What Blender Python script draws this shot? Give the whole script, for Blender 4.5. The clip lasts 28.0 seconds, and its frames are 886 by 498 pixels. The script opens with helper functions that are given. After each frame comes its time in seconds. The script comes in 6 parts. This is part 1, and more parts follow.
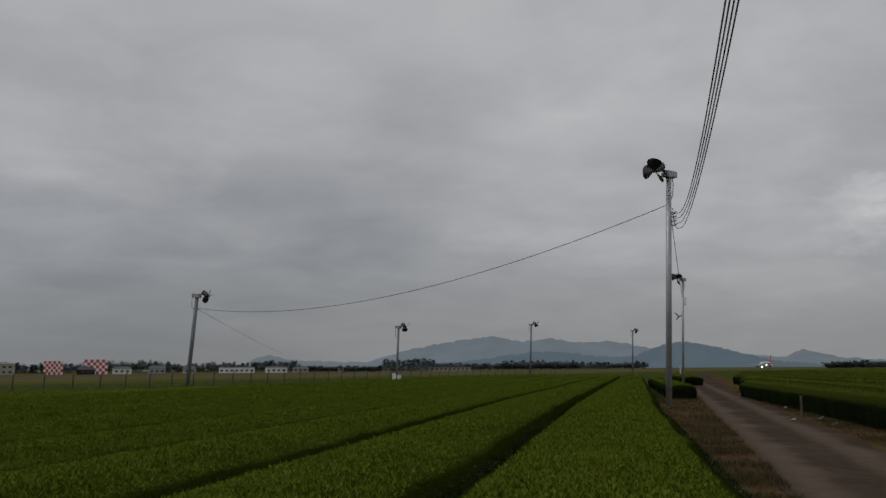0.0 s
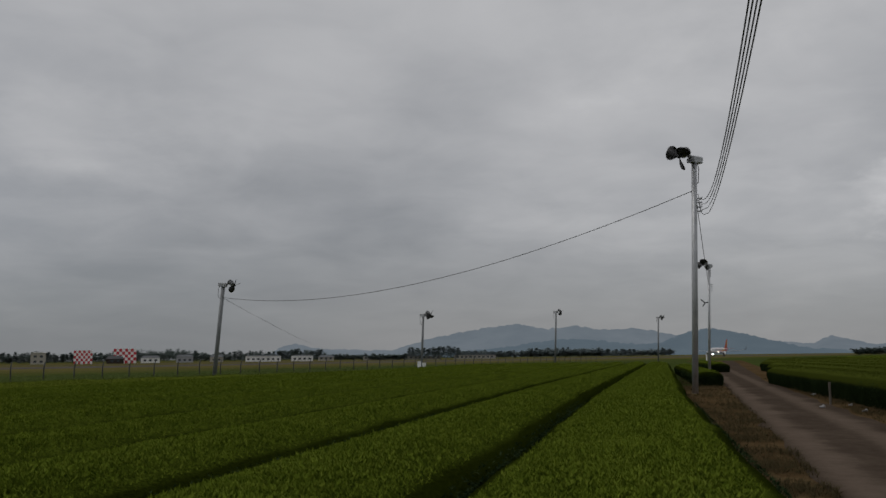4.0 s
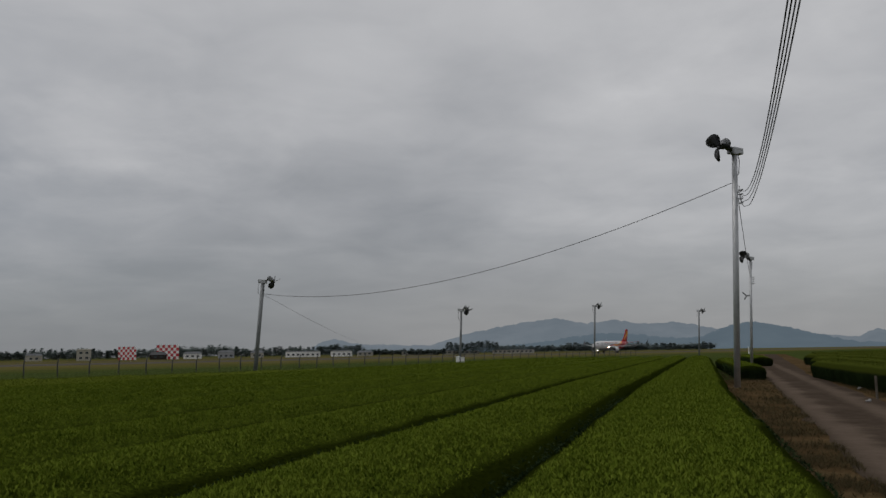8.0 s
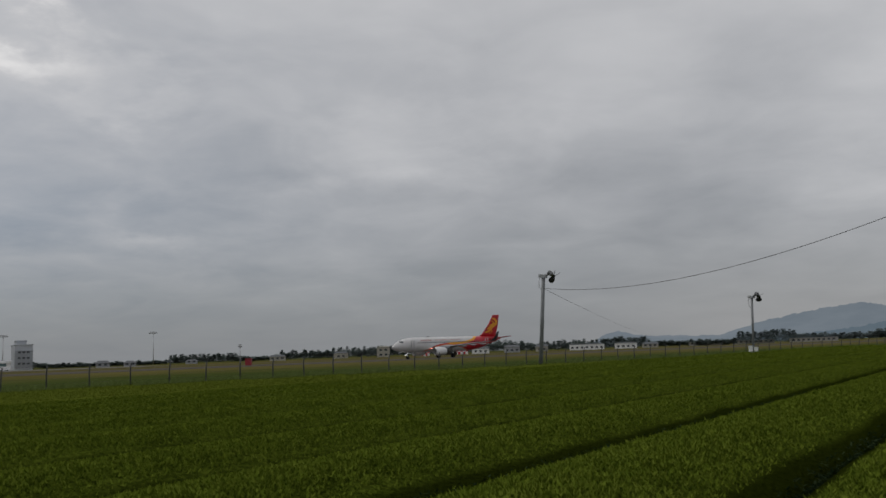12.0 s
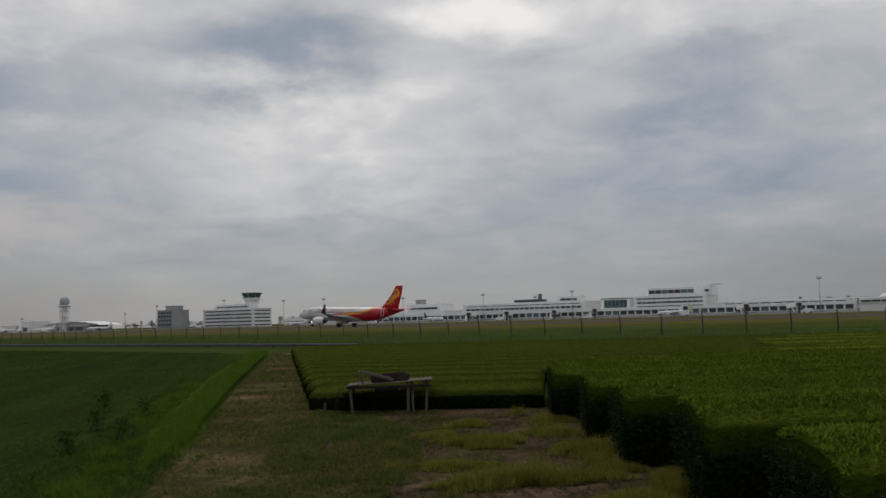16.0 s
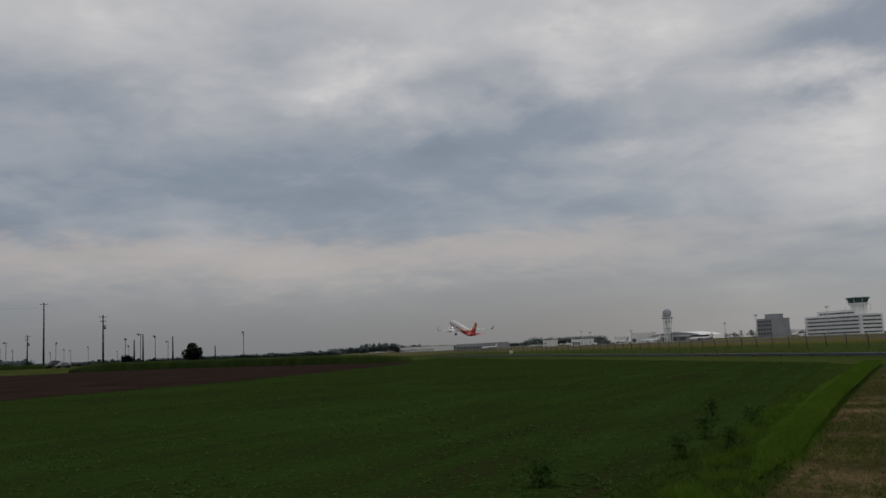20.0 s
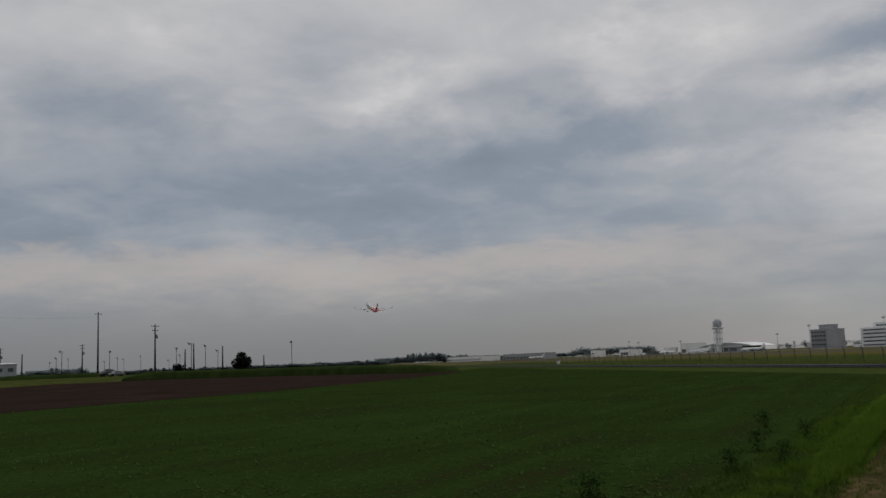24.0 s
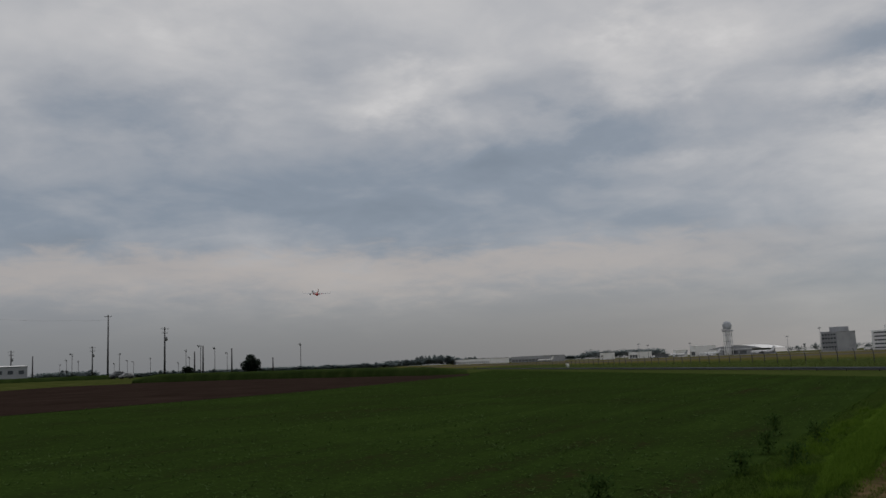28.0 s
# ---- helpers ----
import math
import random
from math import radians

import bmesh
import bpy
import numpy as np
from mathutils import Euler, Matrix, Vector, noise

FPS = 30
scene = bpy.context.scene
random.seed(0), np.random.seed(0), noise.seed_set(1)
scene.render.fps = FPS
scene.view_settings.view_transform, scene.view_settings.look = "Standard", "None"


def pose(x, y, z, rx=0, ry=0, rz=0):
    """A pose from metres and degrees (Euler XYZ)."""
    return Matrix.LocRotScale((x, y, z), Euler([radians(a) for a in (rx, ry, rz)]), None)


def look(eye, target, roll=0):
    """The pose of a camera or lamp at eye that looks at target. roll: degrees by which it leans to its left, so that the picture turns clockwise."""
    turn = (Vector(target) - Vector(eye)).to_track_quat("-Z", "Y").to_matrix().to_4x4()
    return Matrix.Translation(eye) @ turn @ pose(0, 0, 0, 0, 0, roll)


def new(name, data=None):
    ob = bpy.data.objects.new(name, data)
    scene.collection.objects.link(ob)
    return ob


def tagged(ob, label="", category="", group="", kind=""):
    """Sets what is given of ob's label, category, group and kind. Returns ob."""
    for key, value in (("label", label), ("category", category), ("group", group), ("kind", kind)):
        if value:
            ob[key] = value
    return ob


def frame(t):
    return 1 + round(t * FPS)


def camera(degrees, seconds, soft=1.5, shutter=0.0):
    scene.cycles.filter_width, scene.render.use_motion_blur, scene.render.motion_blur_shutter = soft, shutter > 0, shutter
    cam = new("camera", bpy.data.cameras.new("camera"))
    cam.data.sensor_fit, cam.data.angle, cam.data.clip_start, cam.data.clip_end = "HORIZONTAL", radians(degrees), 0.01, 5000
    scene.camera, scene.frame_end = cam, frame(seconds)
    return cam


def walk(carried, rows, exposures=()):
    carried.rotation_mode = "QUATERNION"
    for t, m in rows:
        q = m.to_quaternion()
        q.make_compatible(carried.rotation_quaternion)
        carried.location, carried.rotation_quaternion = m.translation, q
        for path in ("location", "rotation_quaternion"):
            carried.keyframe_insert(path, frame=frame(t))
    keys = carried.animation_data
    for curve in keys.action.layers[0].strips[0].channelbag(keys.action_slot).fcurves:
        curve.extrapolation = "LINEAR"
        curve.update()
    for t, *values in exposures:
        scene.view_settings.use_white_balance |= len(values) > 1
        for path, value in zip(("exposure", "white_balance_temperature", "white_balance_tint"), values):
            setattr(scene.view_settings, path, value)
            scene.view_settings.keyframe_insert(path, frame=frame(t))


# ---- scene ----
cam = camera(53.33, 28.0, shutter=0.1)
EYE = (0.0, 0.0, 1.6)
TURNS = [(0, -0.40, 7.74, 0.41), (0.5, -0.03, 7.79, 0.36), (1, 0.30, 7.89, 0.37), (1.5, 0.13, 7.75, 0.13), (2, 0.32, 7.46, 0.09),
         (2.5, 0.70, 7.28, 0.12), (3, 1.02, 7.30, 0.39), (3.5, 1.18, 7.11, 0.61), (5.5, 1.34, 6.88, 0.53), (6, 1.81, 6.99, 0.56),
         (6.5, 2.21, 7.03, 0.62), (7, 2.54, 6.88, 0.74), (7.5, 2.94, 6.75, 0.77), (8, 3.68, 6.68, 0.86), (8.5, 4.40, 6.62, 0.88),
         (9, 5.69, 6.43, 1.11), (9.5, 6.95, 6.35, 1.38), (10, 9.34, 6.29, 1.63), (10.5, 11.19, 6.38, 1.58), (11, 14.80, 6.44, 1.78),
         (11.5, 17.67, 6.66, 2.03), (13.5, 44.26, 5.68, 1.69), (14, 53.67, 5.45, 1.87), (14.5, 62.16, 5.39, 1.84), (15, 70.89, 4.98, 1.66),
         (15.5, 78.65, 4.51, 1.90), (16, 85.01, 4.56, 1.55), (16.5, 91.78, 4.68, 0.73), (17, 96.32, 5.00, 0.71), (17.5, 100.66, 5.33, 0.60),
         (18, 106.82, 5.21, 1.19), (18.5, 111.17, 5.43, 1.78), (19, 116.69, 5.64, 1.75), (19.5, 120.21, 6.10, 2.22), (20, 122.46, 6.51, 2.45),
         (20.5, 123.81, 6.77, 2.49), (21, 124.23, 6.82, 2.74), (21.5, 124.26, 6.97, 2.63), (22, 124.67, 7.05, 2.34), (22.5, 125.05, 7.12, 2.49),
         (24.5, 125.57, 7.30, 2.25), (25, 125.59, 7.36, 2.44), (25.5, 125.72, 7.34, 2.37), (26, 125.89, 7.31, 2.42), (26.5, 125.94, 7.35, 2.35),
         (27, 125.90, 7.39, 2.19), (27.5, 125.89, 7.41, 2.17), (28, 126.03, 7.45, 2.23)]
walk(cam, [(t, pose(*EYE, 90 + pitch, roll, yaw)) for t, yaw, pitch, roll in TURNS], [(0, -0.1), (3, -0.06), (8, 0.06), (10, 0.12), (12, 0.16), (14, 0.26), (15, 0.22), (16, 0.15), (17, -0.02), (18, -0.04), (20, 0.0), (28, 0.0)])

# ---- directions of the place ----
def heading(deg):
    return np.array([-math.sin(radians(deg)), math.cos(radians(deg))])

RUN_AZ = 145.1
RUN, ACROSS = heading(RUN_AZ), heading(RUN_AZ - 90)        # along and across the runway
ROW, SIDE = heading(-11.7), heading(78.3)                  # along the tea rows, and to their left


def field(a, p):
    """Plan point a metres along the runway and p metres across from the viewer."""
    q = RUN * a + ACROSS * p
    return float(q[0]), float(q[1])


def rowpt(u, s):
    """Plan point u metres along the tea rows and s metres to the left."""
    q = ROW * u + SIDE * s
    return float(q[0]), float(q[1])


def polar(az, dist):
    q = heading(az) * dist
    return float(q[0]), float(q[1])


# ---- sky and light ----
world = bpy.data.worlds.new("overcast_sky")
scene.world = world
world.use_nodes = True


class Net:
    """A short hand for node trees."""
    def __init__(self, tree):
        self.t = tree
        tree.nodes.clear()

    def n(self, kind, props=None, **ins):
        node = self.t.nodes.new(kind)
        p = props or {}
        if "operation" in p:
            node.operation = p["operation"]
        if "use_clamp" in p:
            node.use_clamp = p["use_clamp"]
        if "interpolation_type" in p:
            node.interpolation_type, node.clamp = p["interpolation_type"], p["clamp"]
        if "data_type" in p:
            node.data_type, node.blend_type = p["data_type"], p["blend_type"]
        if "sky_type" in p:
            node.sky_type, node.sun_disc = p["sky_type"], p["sun_disc"]
            node.sun_elevation, node.sun_rotation = p["sun_elevation"], p["sun_rotation"]
        for k, val in ins.items():
            key = int(k[1:]) if k[0] == "i" and k[1:].isdigit() else k.replace("_", " ")
            sock = node.inputs[key]
            if isinstance(val, bpy.types.NodeSocket):
                self.t.links.new(val, sock)
            else:
                sock.default_value = val
        return node

    def math(self, op, a, b=0.0, c=0.0, clamp=False):
        node = self.n("ShaderNodeMath", {"operation": op, "use_clamp": clamp}, i0=a, i1=b, i2=c)
        return node.outputs[0]

    def vmath(self, op, a, b=(0, 0, 0)):
        node = self.n("ShaderNodeVectorMath", {"operation": op}, i0=a, i1=b)
        return node.outputs["Value" if op in ("LENGTH", "DOT_PRODUCT", "DISTANCE") else "Vector"]

    def noise(self, vec, scale, detail=4.0, rough=0.55, dist=0.0):
        return self.n("ShaderNodeTexNoise", None, Vector=vec, Scale=scale, Detail=detail, Roughness=rough, Distortion=dist)

    def ramp(self, fac, stops, mode="LINEAR"):
        node = self.n("ShaderNodeValToRGB", None, Fac=fac)
        node.color_ramp.interpolation = mode
        el = node.color_ramp.elements
        while len(el) < len(stops):
            el.new(0.5)
        for e, (pos, col) in zip(el, stops):
            e.position, e.color = pos, (*col, 1) if len(col) == 3 else (col[0],) * 3 + (1,)
        return node.outputs["Color"]

    def remap(self, val, a, b, c, d, smooth=False):
        node = self.n("ShaderNodeMapRange", {"interpolation_type": "SMOOTHSTEP" if smooth else "LINEAR", "clamp": True}, Value=val)
        for k, x in zip(("From Min", "From Max", "To Min", "To Max"), (a, b, c, d)):
            node.inputs[k].default_value = x
        return node.outputs[0]

    def mix(self, fac, a, b, blend="MIX"):
        node = self.n("ShaderNodeMix", {"data_type": "RGBA", "blend_type": blend}, i0=fac, i6=a, i7=b)
        return node.outputs[2]


def sky_nodes():
    k = Net(world.node_tree)
    way = k.n("ShaderNodeTexCoord").outputs["Generated"]
    sep = k.n("ShaderNodeSeparateXYZ", None, Vector=way)
    up = sep.outputs["Z"]
    high = k.math("ADD", k.math("MAXIMUM", up, 0.0), 0.19)
    flat = k.n("ShaderNodeCombineXYZ", None, X=k.math("DIVIDE", sep.outputs["X"], high), Y=k.math("DIVIDE", sep.outputs["Y"], high), Z=0.0).outputs[0]
    # the cover is smoother to the north and more broken to the west and south
    west = k.remap(k.vmath("DOT_PRODUCT", way, (*heading(112), 0.0)), -0.15, 0.75, 0.0, 1.0, True)
    big = k.noise(flat, 0.95, 4.0, 0.5, 0.5).outputs["Fac"]
    fine = k.noise(flat, 2.8, 4.5, 0.5, 0.5).outputs["Fac"]
    wisp = k.noise(k.vmath("ADD", flat, (7.3, 2.1, 0.0)), 6.5, 7.0, 0.6, 0.4).outputs["Fac"]
    warp = k.n("ShaderNodeVectorMath", {"operation": "SCALE"}, i0=k.vmath("SUBTRACT", k.noise(k.vmath("MULTIPLY", way, (1, 1, 2.2)), 4.5, 6.0, 0.6).outputs["Color"], (0.5, 0.5, 0.5)), Scale=0.24).outputs[0]
    bent = k.vmath("ADD", way, warp)
    total = k.math("MULTIPLY", k.math("SUBTRACT", big, 0.5), 0.42)
    total = k.math("ADD", total, k.math("MULTIPLY", k.math("SUBTRACT", fine, 0.5), k.remap(west, 0, 1, 0.34, 0.52)))
    total = k.math("ADD", total, k.math("MULTIPLY", k.math("SUBTRACT", wisp, 0.5), k.remap(west, 0, 1, 0.06, 0.17)))
    # thin and thick places of the cloud cover: heading, height, reach, strength
    for az, el, reach, amount in CLOUDS:
        d = Vector((*(heading(az) * math.cos(radians(el))), math.sin(radians(el))))
        off = k.vmath("MULTIPLY", k.vmath("SUBTRACT", bent, tuple(d)), (1, 1, 2.5))
        total = k.math("ADD", total, k.math("MULTIPLY", k.remap(k.vmath("LENGTH", off), 0.0, reach, 1.0, 0.0, True), amount))
    total = k.math("ADD", total, k.remap(up, 0.10, 0.42, -0.01, 0.22, True))
    # to the south a dark layer ends in a ragged lower edge over a paler strip
    south = k.remap(k.vmath("DOT_PRODUCT", way, (*heading(145), 0.0)), 0.62, 0.92, 0.0, 1.0, True)
    edge = k.math("ADD", up, k.math("ADD", k.math("MULTIPLY", k.math("SUBTRACT", wisp, 0.5), 0.06), k.math("MULTIPLY", k.math("SUBTRACT", big, 0.5), 0.05)))
    shelf = k.math("MULTIPLY", k.remap(edge, 0.108, 0.142, 0.0, 1.0, True), k.remap(up, 0.17, 0.30, 1.0, 0.0, True))
    total = k.math("SUBTRACT", total, k.math("MULTIPLY", k.math("MULTIPLY", shelf, south), 0.10))
    strip = k.math("MULTIPLY", k.math("MULTIPLY", k.remap(edge, 0.065, 0.118, 0.0, 1.0, True), k.remap(edge, 0.112, 0.142, 1.0, 0.0, True)), south)
    light = k.math("ADD", total, 0.5, clamp=True)
    grey = k.ramp(light, SKY_GREY)
    blue = k.ramp(light, SKY_BLUE)
    cloud = k.mix(west, grey, blue)
    haze = k.remap(up, 0.0, 0.17, 1.0, 0.0, True)
    north = k.remap(k.vmath("DOT_PRODUCT", way, (*heading(38), 0.0)), 0.80, 0.96, 0.0, 1.0, True)
    low = k.mix(south, k.mix(north, k.mix(west, HAZE_A, HAZE_C), HAZE_N), HAZE_B)
    deep = k.math("MULTIPLY", k.remap(up, 0.0, 0.13, 1.0, 0.0, True), k.math("MAXIMUM", south, k.math("MULTIPLY", west, 0.35)))
    both = k.mix(deep, k.mix(k.math("MULTIPLY", haze, 0.80), cloud, low), HAZE_D)
    both = k.mix(k.math("MULTIPLY", strip, 0.68), both, HAZE_E)
    nish = k.n("ShaderNodeTexSky", {"sky_type": "NISHITA", "sun_disc": False, "sun_elevation": radians(38), "sun_rotation": radians(-100)}).outputs[0]
    sky = k.mix(0.05, both, k.mix(1.0, nish, (0.1, 0.1, 0.1, 1), "MULTIPLY"))
    bg = k.n("ShaderNodeBackground", None, Color=sky, Strength=1.0)
    k.n("ShaderNodeOutputWorld", None, Surface=bg.outputs[0])


CLOUDS = [(42, 17, 0.10, 0.12), (40, 6.6, 0.09, 0.13), (24, 13, 0.22, 0.12), (47, 19, 0.10, 0.26), (60, 20, 0.14, 0.10), (66, 19, 0.16, 0.12), (67, 14.5, 0.12, -0.16),
          (93, 10.8, 0.28, 0.26), (82, 19, 0.2, 0.30), (95, 16.7, 0.20, -0.30), (69, 11, 0.14, -0.22), (112, 19.5, 0.14, 0.22), (121, 13, 0.16, -0.20),
          (97, 14, 0.12, 0.10), (114, 14.3, 0.13, -0.20), (132, 9.3, 0.26, -0.20), (129, 18.8, 0.15, 0.26), (141, 21, 0.14, 0.10), (146, 15, 0.15, -0.22),
          (150, 9.5, 0.2, -0.14), (135, 5.6, 0.34, 0.16), (104, 4.5, 0.16, -0.14), (-26, 9, 0.08, 0.24), (10, 5, 0.5, -0.10), (38, 10, 0.2, -0.10), (-16, 17, 0.3, 0.14), (-21, 6, 0.28, 0.15), (-9, 8, 0.25, 0.10), (-14, 12, 0.3, 0.12)]
SKY_GREY = [(0.0, (0.17, 0.18, 0.195)), (0.35, (0.26, 0.268, 0.285)), (0.55, (0.355, 0.36, 0.375)), (0.78, (0.49, 0.49, 0.50)), (1.0, (0.70, 0.70, 0.70))]
SKY_BLUE = [(0.0, (0.15, 0.185, 0.23)), (0.33, (0.225, 0.262, 0.315)), (0.55, (0.345, 0.36, 0.39)), (0.78, (0.51, 0.505, 0.51)), (1.0, (0.76, 0.74, 0.72))]
HAZE_A = (0.25, 0.253, 0.26, 1)
HAZE_N = (0.178, 0.190, 0.204, 1)
HAZE_C = (0.285, 0.30, 0.318, 1)
HAZE_B = (0.30, 0.285, 0.29, 1)
HAZE_E = (0.42, 0.375, 0.35, 1)
HAZE_D = (0.172, 0.184, 0.202, 1)
sky_nodes()

sun = new("sun", bpy.data.lights.new("sun", "SUN"))
sun.data.energy, sun.data.angle, sun.data.color = 0.6, radians(25), (1.0, 0.96, 0.9)
sun.matrix_world = look((0, 0, 50), (50 * math.sin(radians(100)) * 0.8, -50 * math.cos(radians(100)) * 0.8, 0.0))


# ---- materials ----
def surface(name, build, rough=0.8, metal=0.0, thin=0.0):
    """A material whose colour, and bump height if any, build(net, coords) returns."""
    m = bpy.data.materials.new(name)
    m.use_nodes = True
    k = Net(m.node_tree)
    co = k.n("ShaderNodeTexCoord").outputs["Object"]
    made = build(k, co)
    col, bump = made[0], made[1]
    b = k.n("ShaderNodeBsdfPrincipled", None, Base_Color=col, Roughness=rough, Metallic=metal)
    if bump is not None:
        height, dist = bump
        b2 = k.n("ShaderNodeBump", None, Height=height, Strength=1.0, Distance=dist)
        m.node_tree.links.new(b2.outputs[0], b.inputs["Normal"])
    if len(made) > 2:
        for key, val in made[2].items():
            if isinstance(val, bpy.types.NodeSocket):
                m.node_tree.links.new(val, b.inputs[key])
            else:
                b.inputs[key].default_value = val
    out = b.outputs[0]
    if thin:
        # thin leaves let part of the light through
        through_leaf = k.n("ShaderNodeBsdfTranslucent", None, Color=col)
        out = k.n("ShaderNodeMixShader", None, Fac=thin, i1=out, i2=through_leaf.outputs[0]).outputs[0]
    k.n("ShaderNodeOutputMaterial", None, Surface=out)
    return m


def worn(name, col, rough=0.6, metal=0.0, scale=1.5, amount=0.18, bump=0.002):
    """Paint, metal, concrete or wood with grain and stains at two scales."""
    def build(k, co):
        a = k.noise(co, scale, 5, 0.6).outputs["Fac"]
        b = k.noise(co, scale * 14, 4, 0.6).outputs["Fac"]
        f = k.math("ADD", k.math("MULTIPLY", a, 0.65), k.math("MULTIPLY", b, 0.35))
        dark = tuple(c * (1 - 2.2 * amount) for c in col)
        pale = tuple(min(1, c * (1 + 1.6 * amount)) for c in col)
        return k.ramp(f, [(0.3, dark), (0.5, col), (0.72, pale)]), (b, bump), {"Specular IOR Level": 0.08 if rough > 0.75 else 0.5}
    return surface(name, build, rough, metal)


def leafy(name, dark, mid, pale, rough=0.7, scale=0.35, thin=0.35):
    """Leaves: each differs a little, and patches of the plant do too."""
    def build(k, co):
        one = k.n("ShaderNodeNewGeometry").outputs["Random Per Island"]
        pos = k.n("ShaderNodeNewGeometry").outputs["Position"]
        patch = k.noise(pos, scale, 4, 0.6).outputs["Fac"]
        f = k.math("ADD", k.math("MULTIPLY", one, 0.55), k.math("MULTIPLY", patch, 0.45))
        extra = {"Specular IOR Level": 0.0}
        return k.ramp(f, [(0.15, dark), (0.48, mid), (0.85, pale)]), None, extra
    return surface(name, build, rough, thin=thin)


def ground_build(k, co):
    pos = k.n("ShaderNodeNewGeometry").outputs["Position"]
    p = k.vmath("DOT_PRODUCT", pos, (float(ACROSS[0]), float(ACROSS[1]), 0.0))
    a = k.noise(pos, 0.05, 6, 0.6).outputs["Fac"]
    b = k.noise(pos, 0.9, 6, 0.65).outputs["Fac"]
    c = k.noise(pos, 14.0, 4, 0.7).outputs["Fac"]
    f = k.math("ADD", k.math("MULTIPLY", a, 0.3), k.math("ADD", k.math("MULTIPLY", b, 0.35), k.math("MULTIPLY", c, 0.35)))
    green = k.ramp(f, [(0.3, (0.026, 0.040, 0.010)), (0.5, (0.050, 0.068, 0.018)), (0.7, (0.095, 0.105, 0.036))])
    dry = k.ramp(f, [(0.3, (0.075, 0.066, 0.022)), (0.5, (0.125, 0.103, 0.036)), (0.7, (0.19, 0.155, 0.065))])
    wob = k.math("ADD", p, k.math("MULTIPLY", k.math("SUBTRACT", a, 0.5), 60.0))
    band = k.math("MULTIPLY", k.remap(wob, 85, 160, 0.0, 1.0, True), k.remap(p, 420, 900, 1.0, 0.35))
    return k.mix(k.math("MULTIPLY", band, 0.75), green, dry), (c, 0.02), {"Specular IOR Level": 0.0}


M = {}
M["ground"] = surface("grass_ground", ground_build, 0.95)


def soil(name, dark, mid, pale, s=1.0, bump=0.03, gloss=0.0, spread=0.18):
    def build(k, co):
        pos = k.n("ShaderNodeNewGeometry").outputs["Position"]
        a = k.noise(pos, 0.35 * s, 5, 0.6, 0.4).outputs["Fac"]
        b = k.noise(pos, 5.0 * s, 6, 0.7).outputs["Fac"]
        f = k.math("ADD", k.math("MULTIPLY", a, 0.6), k.math("MULTIPLY", b, 0.4))
        return k.ramp(f, [(0.5 - spread, dark), (0.5, mid), (0.5 + spread, pale)]), (b, bump), {"Specular IOR Level": gloss}
    return surface(name, build, 0.95)


def road_build(k, co):
    pos = k.n("ShaderNodeNewGeometry").outputs["Position"]
    u = k.vmath("DOT_PRODUCT", pos, (float(ROW[0]), float(ROW[1]), 0.0))
    s = k.vmath("DOT_PRODUCT", pos, (float(SIDE[0]), float(SIDE[1]), 0.0))
    c = k.math("ADD", k.math("ADD", s, 2.95), k.math("MULTIPLY", k.math("MAXIMUM", k.math("SUBTRACT", u, 8.0), 0.0), 0.05))
    a = k.noise(pos, 0.45, 4, 0.55, 0.4).outputs["Fac"]
    b = k.noise(pos, 3.2, 5, 0.6).outputs["Fac"]
    d = k.noise(pos, 22.0, 4, 0.7).outputs["Fac"]
    c = k.math("ADD", c, k.math("MULTIPLY", k.math("SUBTRACT", a, 0.5), 0.7))
    track = k.remap(k.math("ABSOLUTE", k.math("SUBTRACT", k.math("ABSOLUTE", c), 0.72)), 0.05, 0.5, 0.22, 0.0, True)
    f = k.math("ADD", k.math("ADD", k.math("MULTIPLY", a, 0.35), k.math("MULTIPLY", b, 0.3)), k.math("ADD", k.math("MULTIPLY", d, 0.25), track))
    return k.ramp(f, [(0.33, (0.048, 0.036, 0.027)), (0.5, (0.076, 0.058, 0.044)), (0.75, (0.13, 0.10, 0.078))]), (d, 0.015), {"Specular IOR Level": 0.0}


M["dirt_road"] = surface("packed_dirt_and_gravel", road_build, 0.95)
M["verge"] = soil("dry_verge", (0.04, 0.034, 0.014), (0.085, 0.055, 0.027), (0.14, 0.10, 0.05), 1.0)
M["path"] = soil("trodden_straw_path", (0.036, 0.036, 0.012), (0.078, 0.062, 0.030), (0.18, 0.125, 0.068), 1.3, 0.05, spread=0.13)
M["yard"] = soil("bare_weedy_ground", (0.036, 0.031, 0.013), (0.080, 0.056, 0.034), (0.165, 0.112, 0.076), 1.5, 0.05, spread=0.11)
M["red_soil"] = soil("ploughed_red_brown_soil", (0.019, 0.013, 0.010), (0.031, 0.021, 0.017), (0.046, 0.032, 0.026), 0.5, 0.08)
